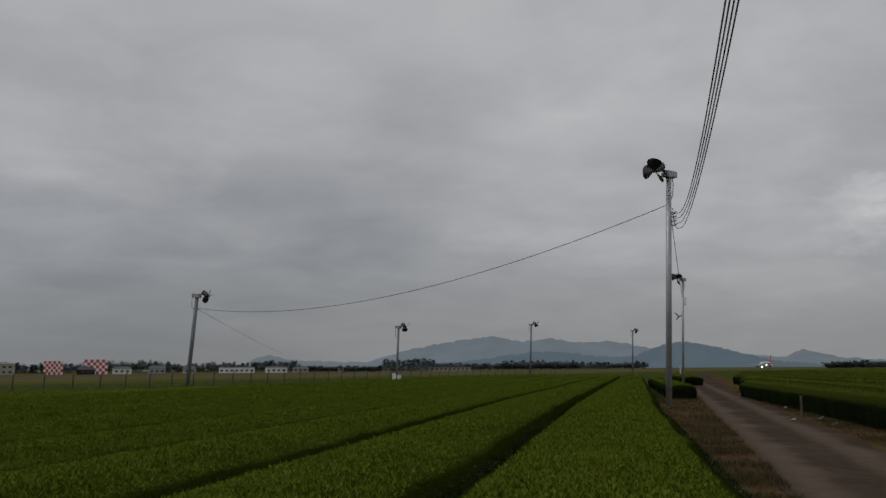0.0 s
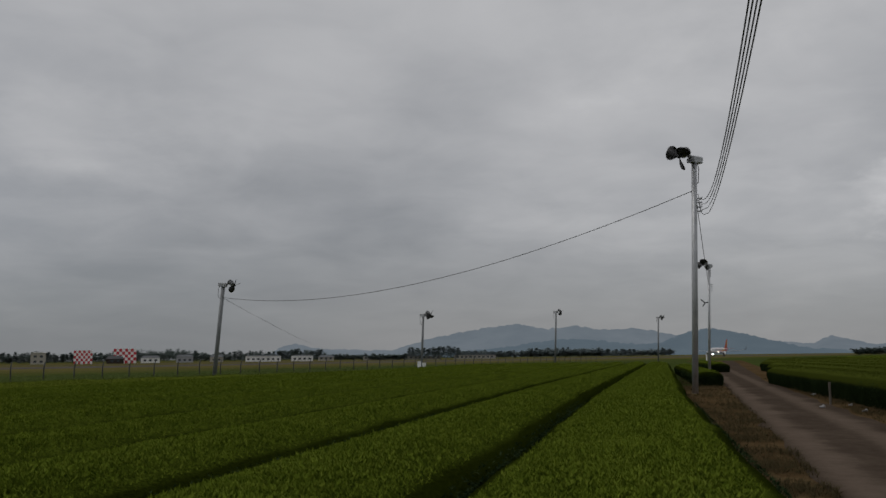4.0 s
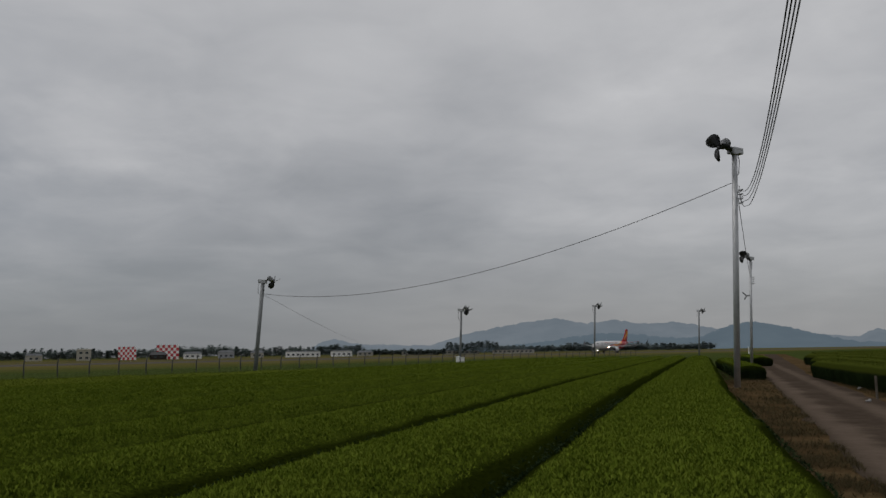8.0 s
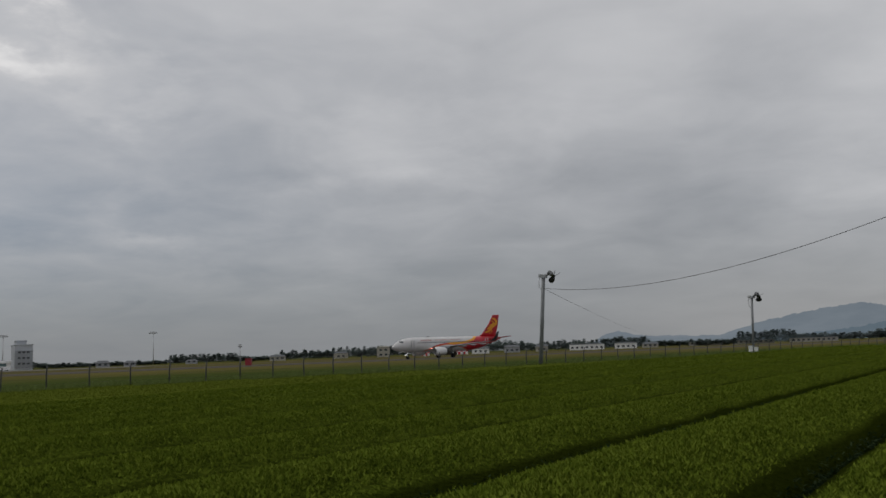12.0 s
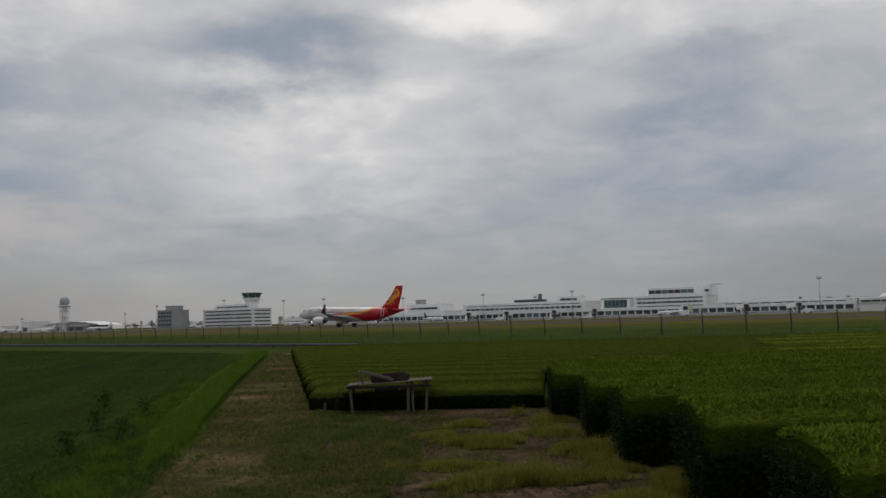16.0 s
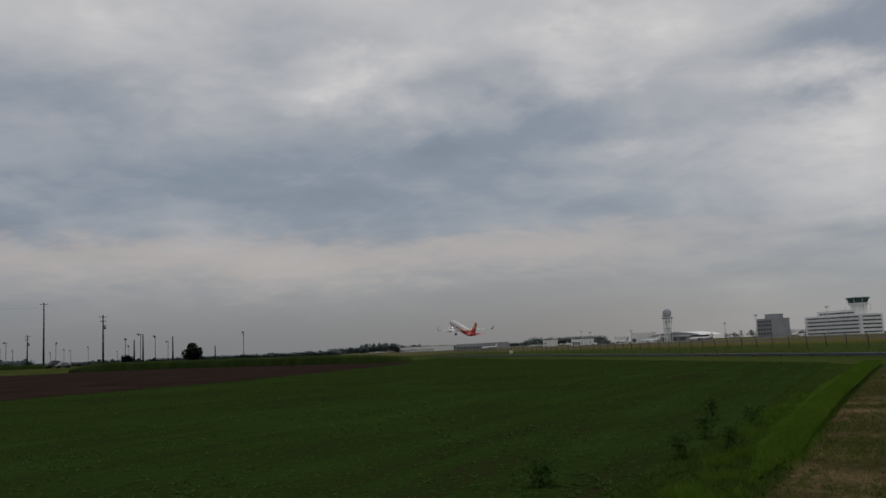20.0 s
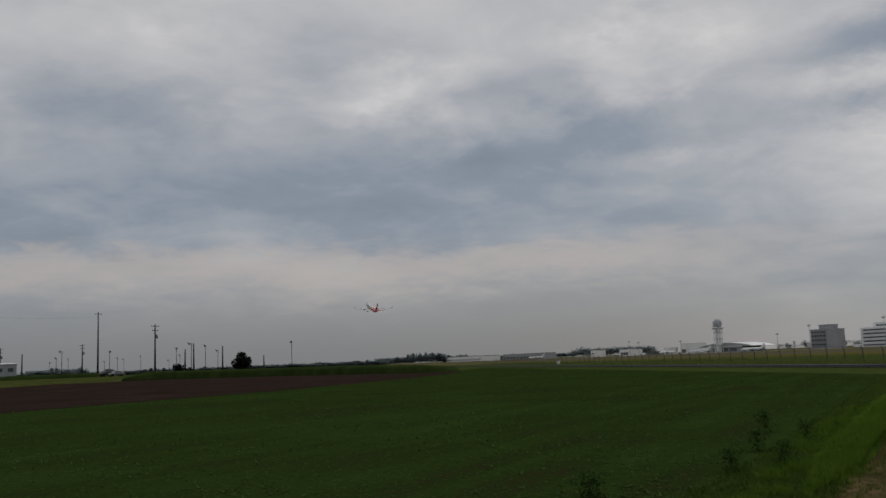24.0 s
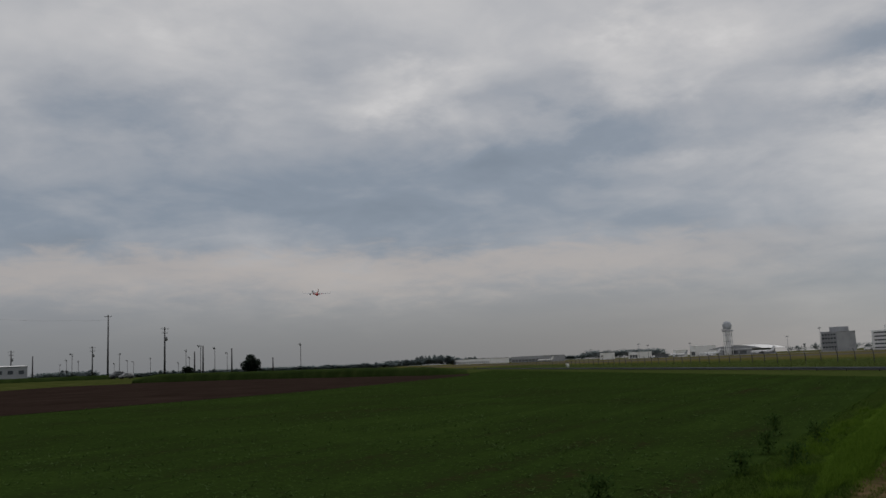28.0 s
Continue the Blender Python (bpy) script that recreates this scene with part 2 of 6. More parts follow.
def crop_build(k, co):
    pos = k.n("ShaderNodeNewGeometry").outputs["Position"]
    along = k.vmath("DOT_PRODUCT", pos, (-0.992, -0.125, 0.0))
    side = k.vmath("DOT_PRODUCT", pos, (-0.125, 0.992, 0.0))
    rows = k.n("ShaderNodeCombineXYZ", None, X=k.math("MULTIPLY", along, 0.06), Y=k.math("MULTIPLY", side, 1.1), Z=0.0).outputs[0]
    a = k.noise(pos, 0.16, 4, 0.6, 0.4).outputs["Fac"]
    b = k.noise(pos, 4.5, 6, 0.7).outputs["Fac"]
    c = k.noise(rows, 1.0, 4, 0.6).outputs["Fac"]
    f = k.math("ADD", k.math("ADD", k.math("MULTIPLY", a, 0.3), k.math("MULTIPLY", b, 0.35)), k.math("MULTIPLY", c, 0.35))
    return k.ramp(f, [(0.36, (0.032, 0.025, 0.013)), (0.45, (0.021, 0.034, 0.009)), (0.54, (0.026, 0.046, 0.010)), (0.66, (0.039, 0.063, 0.015))]), (b, 0.03), {"Specular IOR Level": 0.0}


M["crop_soil"] = surface("crop_bed_of_low_leaves", crop_build, 0.95)
M["asphalt"] = soil("runway_asphalt", (0.075, 0.068, 0.057), (0.098, 0.089, 0.076), (0.125, 0.113, 0.097), 0.2, 0.004)
# dark tone for the strip by the low rail, shade put into colour
M["rail_shade"] = soil("rail_shade", (0.03, 0.03, 0.03), (0.045, 0.045, 0.045), (0.065, 0.065, 0.065), 0.3, 0.004)
M["concrete"] = soil("apron_concrete", (0.15, 0.145, 0.135), (0.19, 0.185, 0.175), (0.24, 0.235, 0.225), 0.2, 0.004)
M["tea_top"] = leafy("tea_shoots", (0.060, 0.088, 0.009), (0.104, 0.142, 0.014), (0.166, 0.205, 0.028), 0.8, 1.3, 0.1)
M["tea_mid"] = leafy("dull_tea_shoots", (0.066, 0.088, 0.011), (0.096, 0.122, 0.015), (0.134, 0.162, 0.024), 0.8, 0.35, 0.1)
# near-black leaves; the pale end paints in the glints on them
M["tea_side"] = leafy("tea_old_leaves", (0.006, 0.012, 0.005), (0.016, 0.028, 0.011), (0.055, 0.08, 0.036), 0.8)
M["tea_low"] = leafy("young_tea_leaves", (0.054, 0.068, 0.010), (0.072, 0.089, 0.013), (0.094, 0.112, 0.019), 0.7)


def hedge_build(cols, darkened=0.36):
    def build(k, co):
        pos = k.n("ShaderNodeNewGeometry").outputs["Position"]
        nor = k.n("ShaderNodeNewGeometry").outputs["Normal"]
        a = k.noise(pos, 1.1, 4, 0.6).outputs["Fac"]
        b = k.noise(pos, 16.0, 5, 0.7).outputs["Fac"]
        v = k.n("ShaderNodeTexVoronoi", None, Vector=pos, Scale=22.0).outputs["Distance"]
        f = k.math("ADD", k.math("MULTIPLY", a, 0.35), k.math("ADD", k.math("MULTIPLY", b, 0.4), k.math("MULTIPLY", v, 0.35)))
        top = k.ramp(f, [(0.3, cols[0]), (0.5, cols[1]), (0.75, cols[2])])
        # side and flank colours: older leaves, plus shade painted in by slope
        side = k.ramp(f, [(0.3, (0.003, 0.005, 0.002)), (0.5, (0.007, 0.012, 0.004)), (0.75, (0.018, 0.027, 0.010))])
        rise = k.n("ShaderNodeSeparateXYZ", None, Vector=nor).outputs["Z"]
        flank_shade = tuple(c * darkened for c in cols[1])
        low = k.mix(k.remap(rise, 0.2, 0.6, 0.0, 1.0, True), side, (*flank_shade, 1))
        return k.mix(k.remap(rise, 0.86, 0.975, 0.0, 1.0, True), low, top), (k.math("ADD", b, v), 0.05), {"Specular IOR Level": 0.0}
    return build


# dark top tones: the shade between shoots is put into the colour
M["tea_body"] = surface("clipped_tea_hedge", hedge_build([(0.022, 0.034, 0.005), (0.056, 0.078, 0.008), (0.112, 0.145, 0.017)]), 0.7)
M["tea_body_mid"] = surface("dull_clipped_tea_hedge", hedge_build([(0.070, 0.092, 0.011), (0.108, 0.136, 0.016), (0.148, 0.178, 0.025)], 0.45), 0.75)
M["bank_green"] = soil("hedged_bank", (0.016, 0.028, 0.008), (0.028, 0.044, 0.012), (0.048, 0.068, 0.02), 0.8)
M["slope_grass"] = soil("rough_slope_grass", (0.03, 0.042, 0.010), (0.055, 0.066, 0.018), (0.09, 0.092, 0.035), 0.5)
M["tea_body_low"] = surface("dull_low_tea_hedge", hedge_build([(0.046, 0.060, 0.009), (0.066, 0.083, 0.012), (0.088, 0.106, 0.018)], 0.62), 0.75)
M["crop_leaf"] = leafy("crop_leaves", (0.032, 0.066, 0.012), (0.054, 0.10, 0.018), (0.105, 0.155, 0.048), 0.7, 0.12)
M["bank_turf"] = soil("bright_bank_turf", (0.022, 0.042, 0.007), (0.042, 0.076, 0.010), (0.07, 0.115, 0.016), 1.2)
M["grass_lawn"] = leafy("short_dark_lawn_blades", (0.046, 0.068, 0.014), (0.085, 0.108, 0.024), (0.16, 0.155, 0.048), 0.7, 1.4)
M["straw"] = leafy("pale_brown_straw", (0.09, 0.062, 0.03), (0.15, 0.105, 0.055), (0.25, 0.185, 0.105), 0.7, 0.8)
M["grass_brown"] = leafy("brown_dry_grass_blades", (0.04, 0.034, 0.017), (0.066, 0.053, 0.027), (0.10, 0.082, 0.043), 0.7, 0.6)
M["grass_bright"] = leafy("fresh_grass_blades", (0.045, 0.086, 0.009), (0.078, 0.14, 0.016), (0.125, 0.195, 0.028), 0.6, 0.5)
M["grass_mid"] = leafy("meadow_grass_blades", (0.048, 0.076, 0.013), (0.09, 0.128, 0.024), (0.175, 0.18, 0.055), 0.6, 0.5)
M["grass_deep"] = leafy("deep_green_grass_blades", (0.03, 0.056, 0.010), (0.05, 0.088, 0.016), (0.085, 0.13, 0.028), 0.7, 0.4)
M["crop_pale"] = leafy("pale_crop_leaves", (0.034, 0.064, 0.014), (0.054, 0.095, 0.024), (0.10, 0.145, 0.058), 0.7, 0.12)
M["weed_dark"] = leafy("dark_weed_leaves", (0.024, 0.05, 0.012), (0.042, 0.08, 0.021), (0.075, 0.12, 0.036), 0.7, 0.5)
M["grass_fence"] = leafy("tall_fence_grass", (0.084, 0.114, 0.033), (0.108, 0.143, 0.043), (0.137, 0.17, 0.056), 0.8, 0.08)
M["grass_dry"] = leafy("dry_grass_blades", (0.082, 0.084, 0.012), (0.168, 0.163, 0.025), (0.27, 0.235, 0.066), 0.7, 0.6)
M["title_pink"] = worn("faded_red_lettering", (0.5, 0.25, 0.22), 0.5)
M["galv"] = worn("galvanised_steel", (0.42, 0.43, 0.44), 0.5, 0.6, 2.0, 0.15)
M["pole_grey"] = worn("weathered_grey_steel", (0.19, 0.2, 0.205), 0.6, 0.3, 2.0, 0.15)
M["dark_steel"] = worn("dark_weathered_steel", (0.05, 0.05, 0.052), 0.5, 0.4, 3.0, 0.25)
M["fence_steel"] = worn("grey_fence_steel", (0.07, 0.072, 0.075), 0.6, 0.3, 3.0, 0.25)
M["blade_black"] = worn("black_fan_blade", (0.022, 0.022, 0.024), 0.6, 0.0, 3.0, 0.2)
M["fan_grey"] = worn("grey_machine_paint", (0.22, 0.225, 0.23), 0.5, 0.1, 3.0, 0.2)
M["cable"] = worn("black_cable_sheath", (0.02, 0.02, 0.02), 0.6, 0.0, 2.0, 0.2)
M["green_glass"] = worn("blue_green_glass", (0.10, 0.16, 0.165), 0.15, 0.0, 0.4, 0.1)
M["tower_glass"] = worn("tinted_tower_glass", (0.045, 0.085, 0.09), 0.2, 0.0, 0.4, 0.1)
M["lime_paint"] = worn("pale_lime_paint", (0.55, 0.62, 0.32), 0.4, 0.0, 0.5, 0.05)
M["white_paint"] = worn("white_coated_wall", (0.80, 0.80, 0.80), 0.6, 0.0, 0.15, 0.06)
M["cream_paint"] = worn("cream_render", (0.38, 0.365, 0.315), 0.8, 0.0, 0.3, 0.08)
M["grey_wall"] = worn("grey_concrete_wall", (0.34, 0.35, 0.37), 0.8, 0.0, 0.2, 0.1)
# distance haze is put into this grey, paler than the concrete
M["hazed_grey"] = worn("hazed_grey_paint", (0.40, 0.42, 0.45), 0.8, 0.0, 0.2, 0.08)
M["roof_grey"] = worn("grey_roof_sheet", (0.13, 0.137, 0.145), 0.8, 0.0, 0.4, 0.15)
M["window_dark"] = worn("dark_window_glass", (0.05, 0.06, 0.07), 0.15, 0.0, 0.4, 0.1)
M["red_paint"] = worn("red_warning_paint", (0.5, 0.03, 0.045), 0.5, 0.0, 0.6, 0.1)
M["cabin_red"] = worn("dull_red_cabin_paint", (0.28, 0.02, 0.03), 0.7, 0.0, 0.6, 0.1)
M["wood_old"] = worn("grey_weathered_timber", (0.115, 0.10, 0.082), 0.85, 0.0, 3.0, 0.25, 0.004)
# pale board; the shade under the table is put into its grey
M["panel_grey"] = worn("shade_grey_board", (0.12, 0.13, 0.12), 0.85, 0.0, 3.0, 0.2)
M["wood_dark"] = worn("dark_rotten_timber", (0.038, 0.03, 0.025), 0.9, 0.0, 3.0, 0.25, 0.004)
M["car_grey"] = worn("dark_grey_car_paint", (0.10, 0.105, 0.11), 0.35, 0.3)
M["rubber"] = worn("black_tyre_rubber", (0.018, 0.018, 0.018), 0.8)
# both wood tones have distance haze mixed in, paler and bluer than leaves
M["mid_wood"] = leafy("hazed_mixed_foliage", (0.088, 0.112, 0.104), (0.115, 0.144, 0.132), (0.144, 0.176, 0.158), 0.8, 0.03)
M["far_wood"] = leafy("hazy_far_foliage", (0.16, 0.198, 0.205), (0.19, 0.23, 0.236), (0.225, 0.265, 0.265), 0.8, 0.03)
M["rail_steel"] = worn("dull_rail_steel", (0.10, 0.112, 0.125), 0.8, 0.0, 1.0, 0.15)
M["conifer"] = leafy("dark_conifer_foliage", (0.020, 0.027, 0.022), (0.030, 0.040, 0.031), (0.044, 0.055, 0.040), 0.8, 0.03)
M["trunk"] = worn("bark", (0.06, 0.045, 0.035), 0.9)
M["debris"] = worn("pale_litter", (0.24, 0.24, 0.235), 0.6)
M["yellow_paint"] = worn("yellow_tail_paint", (0.75, 0.33, 0.02), 0.35, 0, 0.5, 0.05)
M["plane_red"] = worn("glossy_red_paint", (0.45, 0.012, 0.022), 0.3, 0, 0.4, 0.06)
M["plane_white"] = worn("glossy_white_paint", (0.74, 0.74, 0.74), 0.3, 0, 0.3, 0.05)
M["plane_grey"] = worn("grey_wing_paint", (0.33, 0.34, 0.36), 0.4, 0, 0.5, 0.08)


def glow(name, col, power):
    m = bpy.data.materials.new(name)
    m.use_nodes = True
    k = Net(m.node_tree)
    e = k.n("ShaderNodeEmission", None, Color=(*col, 1), Strength=power)
    k.n("ShaderNodeOutputMaterial", None, Surface=e.outputs[0])
    return m


M["lamp_glow"] = glow("landing_light", (1.0, 0.97, 0.88), 120.0)


# ---- mesh tools ----
class MB:
    """Gathers simple solids into one mesh."""
    def __init__(self):
        self.v, self.f = [], []

    def add(self, verts, faces):
        n = len(self.v)
        self.v += [tuple(map(float, p)) for p in verts]
        self.f += [tuple(i + n for i in q) for q in faces]
        return self

    def box(self, c, s, rz=0.0, bevel=0.0):
        x, y, z = s[0] / 2, s[1] / 2, s[2] / 2
        b = min(bevel, 0.4 * min(s))
        rings = [(-z, x - b, y - b), (-z + b, x, y), (z - b, x, y), (z, x - b, y - b)] if b else [(-z, x, y), (z, x, y)]
        co, si = math.cos(rz), math.sin(rz)
        vs = []
        for h, px, py in rings:
            for sx, sy in ((-1, -1), (1, -1), (1, 1), (-1, 1)):
                vs.append((c[0] + co * sx * px - si * sy * py, c[1] + si * sx * px + co * sy * py, c[2] + h))
        fs = [(3, 2, 1, 0), tuple(len(vs) - 4 + i for i in range(4))]
        for r in range(len(rings) - 1):
            fs += [(4 * r + i, 4 * r + (i + 1) % 4, 4 * r + 4 + (i + 1) % 4, 4 * r + 4 + i) for i in range(4)]
        return self.add(vs, fs)

    def loft(self, rings, caps=True, closed=True):
        n = len(rings[0])
        vs = [p for r in rings for p in r]
        fs = []
        for r in range(len(rings) - 1):
            for i in range(n if closed else n - 1):
                j = (i + 1) % n
                fs.append((r * n + i, r * n + j, (r + 1) * n + j, (r + 1) * n + i))
        if caps:
            fs += [tuple(range(n))[::-1], tuple((len(rings) - 1) * n + i for i in range(n))]
        return self.add(vs, fs)

    def tube(self, pts, radii, n=8, caps=True):
        pts = [Vector(p) for p in pts]
        if not hasattr(radii, "__len__"):
            radii = [radii] * len(pts)
        rings, side = [], None
        for i, p in enumerate(pts):
            d = (pts[min(i + 1, len(pts) - 1)] - pts[max(i - 1, 0)]).normalized()
            if side is None:
                side = d.orthogonal().normalized()
            side = (side - d * side.dot(d)).normalized()
            other = d.cross(side)
            rings.append([p + (side * math.cos(2 * math.pi * j / n) + other * math.sin(2 * math.pi * j / n)) * radii[i] for j in range(n)])
        return self.loft(rings, caps)

    def mesh(self, name, mat, smooth=False):
        me = bpy.data.meshes.new(name)
        me.from_pydata(self.v, [], self.f)
        me.materials.append(mat)
        if smooth:
            me.polygons.foreach_set("use_smooth", [True] * len(me.polygons))
        me.update()
        return me


def part(name, data, parent, label="", mat=None, smooth=False, at=None):
    """One mesh object under a thing or under a part."""
    me = data.mesh(name, mat, smooth) if isinstance(data, MB) else data
    ob = new(name, me)
    ob.parent = parent
    if at is not None:
        ob.matrix_basis = at
    if label:
        ob["label"] = label
    return ob


def thing(name, label, category, m=None, group="", kind=""):
    ob = new(name)
    if m is not None:
        ob.matrix_basis = m
    return tagged(ob, label, category, group, kind)


def solo(name, data, label, category, mat=None, m=None, group="", kind="", smooth=False):
    me = data.mesh(name, mat, smooth) if isinstance(data, MB) else data
    ob = new(name, me)
    if m is not None:
        ob.matrix_basis = m
    return tagged(ob, label, category, group, kind)


def quads(name, corners, mat):
    """A mesh of loose leaves; corners: (n, corners of each, 3)."""
    n, c = len(corners), corners.shape[1]
    me = bpy.data.meshes.new(name)
    me.vertices.add(n * c)
    me.vertices.foreach_set("co", np.ascontiguousarray(corners, dtype=np.float32).ravel())
    me.loops.add(n * c)
    me.loops.foreach_set("vertex_index", np.arange(n * c, dtype=np.int32))
    me.polygons.add(n)
    me.polygons.foreach_set("loop_start", np.arange(0, n * c, c, dtype=np.int32))
    me.materials.append(mat)
    me.update()
    me.validate()
    return me


RNG = np.random.default_rng(7)


def leaves(base, length, width, tilt_lo, tilt_hi, per, bend=0.25):
    """Leaf blades springing from the points of base: (n * per, 3, 3)."""
    n = len(base) * per
    p = np.repeat(base, per, axis=0)
    ln = np.repeat(np.broadcast_to(length, (len(base),)), per) * RNG.uniform(0.7, 1.25, n)
    wd = np.repeat(np.broadcast_to(width, (len(base),)), per) * RNG.uniform(0.75, 1.2, n)
    az = RNG.uniform(0, 2 * math.pi, n)
    tilt = np.radians(RNG.uniform(tilt_lo, tilt_hi, n))
    out = np.stack([np.cos(az), np.sin(az), np.zeros(n)], 1)
    up = np.array([0, 0, 1.0])
    d = out * np.sin(tilt)[:, None] + up * np.cos(tilt)[:, None]
    cross = np.stack([-np.sin(az), np.cos(az), np.zeros(n)], 1)
    mid = p + d * (ln * 0.5)[:, None]
    tip = p + d * ln[:, None] + (out * bend - up * bend * 0.6) * ln[:, None]
    low = p + (mid - p) * 0.25
    return np.stack([low - cross * (wd * 0.6)[:, None], tip, low + cross * (wd * 0.6)[:, None]], 1)


def sheet(name, pts, z, mat, label, category="ground"):
    """A thin ground sheet over a plan outline, cut in strips."""
    mb = MB()
    mb.add([(x, y, z) for x, y in pts], [tuple(range(len(pts)))])
    return solo(name, mb, label, category, mat, kind="structure")


def ribbon(name, left, right, z, mat, label, category):
    mb = MB()
    n = len(left)
    mb.add([(*p, z) for p in left] + [(*p, z) for p in right], [(i, n + i, n + i + 1, i + 1) for i in range(n - 1)])
    ob = solo(name, mb, label, category, mat, kind="structure")
    return ob


# ---- ground ----
def make_ground():
    mb = MB()
    ticks = [-4800, -2500, -1200, -600, -300, -150, -80, -40, -20, 0, 20, 40, 80, 150, 300, 600, 1200, 2500, 4800]
    n = len(ticks)
    mb.add([(x, y, 0.0) for y in ticks for x in ticks], [(j * n + i, j * n + i + 1, j * n + n + i + 1, j * n + n + i) for j in range(n - 1) for i in range(n - 1)])
    solo("ground", mb, "grassy plain with mown and dry patches reaching the horizon", "ground", M["ground"], kind="structure")
    rw = MB().loft([[(*field(a, p), z) for p, z in ((182, -0.05), (184, 0.07), (211, 0.10), (239, 0.07), (241, -0.05))] for a in (-2200, -700, 0, 700, 1900)], False, False)
    solo("runway", rw, "grey asphalt runway with worn pale surface", "runway", M["asphalt"], None, "", "structure")
    sheet("apron", [field(-120, 400), field(900, 400), field(900, 484), field(-120, 484)], 0.05, M["concrete"], "pale concrete apron before the terminal", "apron")
    ribbon("taxiway", [field(-1500, 318), field(1500, 318)], [field(-1500, 341), field(1500, 341)], 0.05, M["asphalt"], "grey asphalt taxiway beside the runway", "taxiway")
    # the dirt road and its verges
    us = [-14 + 1.2 * i for i in range(60)] + [60 + 5 * i for i in range(33)]
    mid = [(-2.95 - max(0, u - 8) * 0.05 - max(0, u - 55) * 0.03) for u in us]
    wob = [0.22 * noise.noise(Vector((u * 0.6, 3.0, 0))) + 0.12 * noise.noise(Vector((u * 1.9, 9.0, 0))) for u in us]
    wob2 = [0.3 * noise.noise(Vector((u * 0.5, 13.0, 0))) + 0.15 * noise.noise(Vector((u * 1.7, 19.0, 0))) for u in us]
    ribbon("verge", [rowpt(u, max(m + 2.15 + w, -0.7 if u < 47 else -9)) for u, m, w in zip(us, mid, wob2)], [rowpt(u, m - 3.3 + w) for u, m, w in zip(us, mid, wob)], 0.012, M["verge"], "dry brown grass verge beside the dirt road", "verge")
    ribbon("dirt_road", [rowpt(u, m + 1.12 + w) for u, m, w in zip(us, mid, wob)], [rowpt(u, m - 1.4 + w) for u, m, w in zip(us, mid, wob2)], 0.024, M["dirt_road"], "grey-brown packed dirt farm road with pale wheel tracks", "road")
    sheet("yard", [(-17.5, -1.5), (-16.6, 3.4), (-3.0, 3.6), (3.5, 3.0), (4.0, -14.0), (-6.0, -14.0), (-7, -2.0)], 0.016, M["yard"], "weedy bare ground at the end of the tea rows", "ground")
    ribbon("path", [(-6.0, -0.5), (-15.6, -0.6), (-22, -1.2), (-37, -2.6), (-48, -3.6)], [(-6.0, -2.0), (-16.0, -2.7), (-22, -3.2), (-37, -4.2), (-48, -5.0)], 0.03, M["path"], "trodden field path strewn with straw", "path")
    sheet("crop_bed", [(-2.0, -2.9), (-16, -4.2), (-52, -8.2), (-152, -98), (-112, -79), (-97, -67), (-63, -53), (-46.5, -47), (-20, -41), (25, -38), (22, -14), (6, -14)], 0.02, M["crop_soil"], "dark soil bed of the low green crop", "field")
    sheet("ploughed_field", [(25, -37), (-20, -40.5), (-46.5, -46.5), (-63, -52.5), (-97, -66.5), (-110, -75), (-108, -82), (-116, -104), (-129, -145), (-129, -184), (-108, -180), (-80, -152), (-57, -141), (40, -150)], 0.03, M["red_soil"], "ploughed field of bare reddish-brown soil", "field")


make_ground()


# ---- tea rows ----
def density(dist):
    return np.interp(dist, [3, 7, 12, 20, 32, 60, 110], [2600, 1900, 1050, 480, 150, 26, 8])


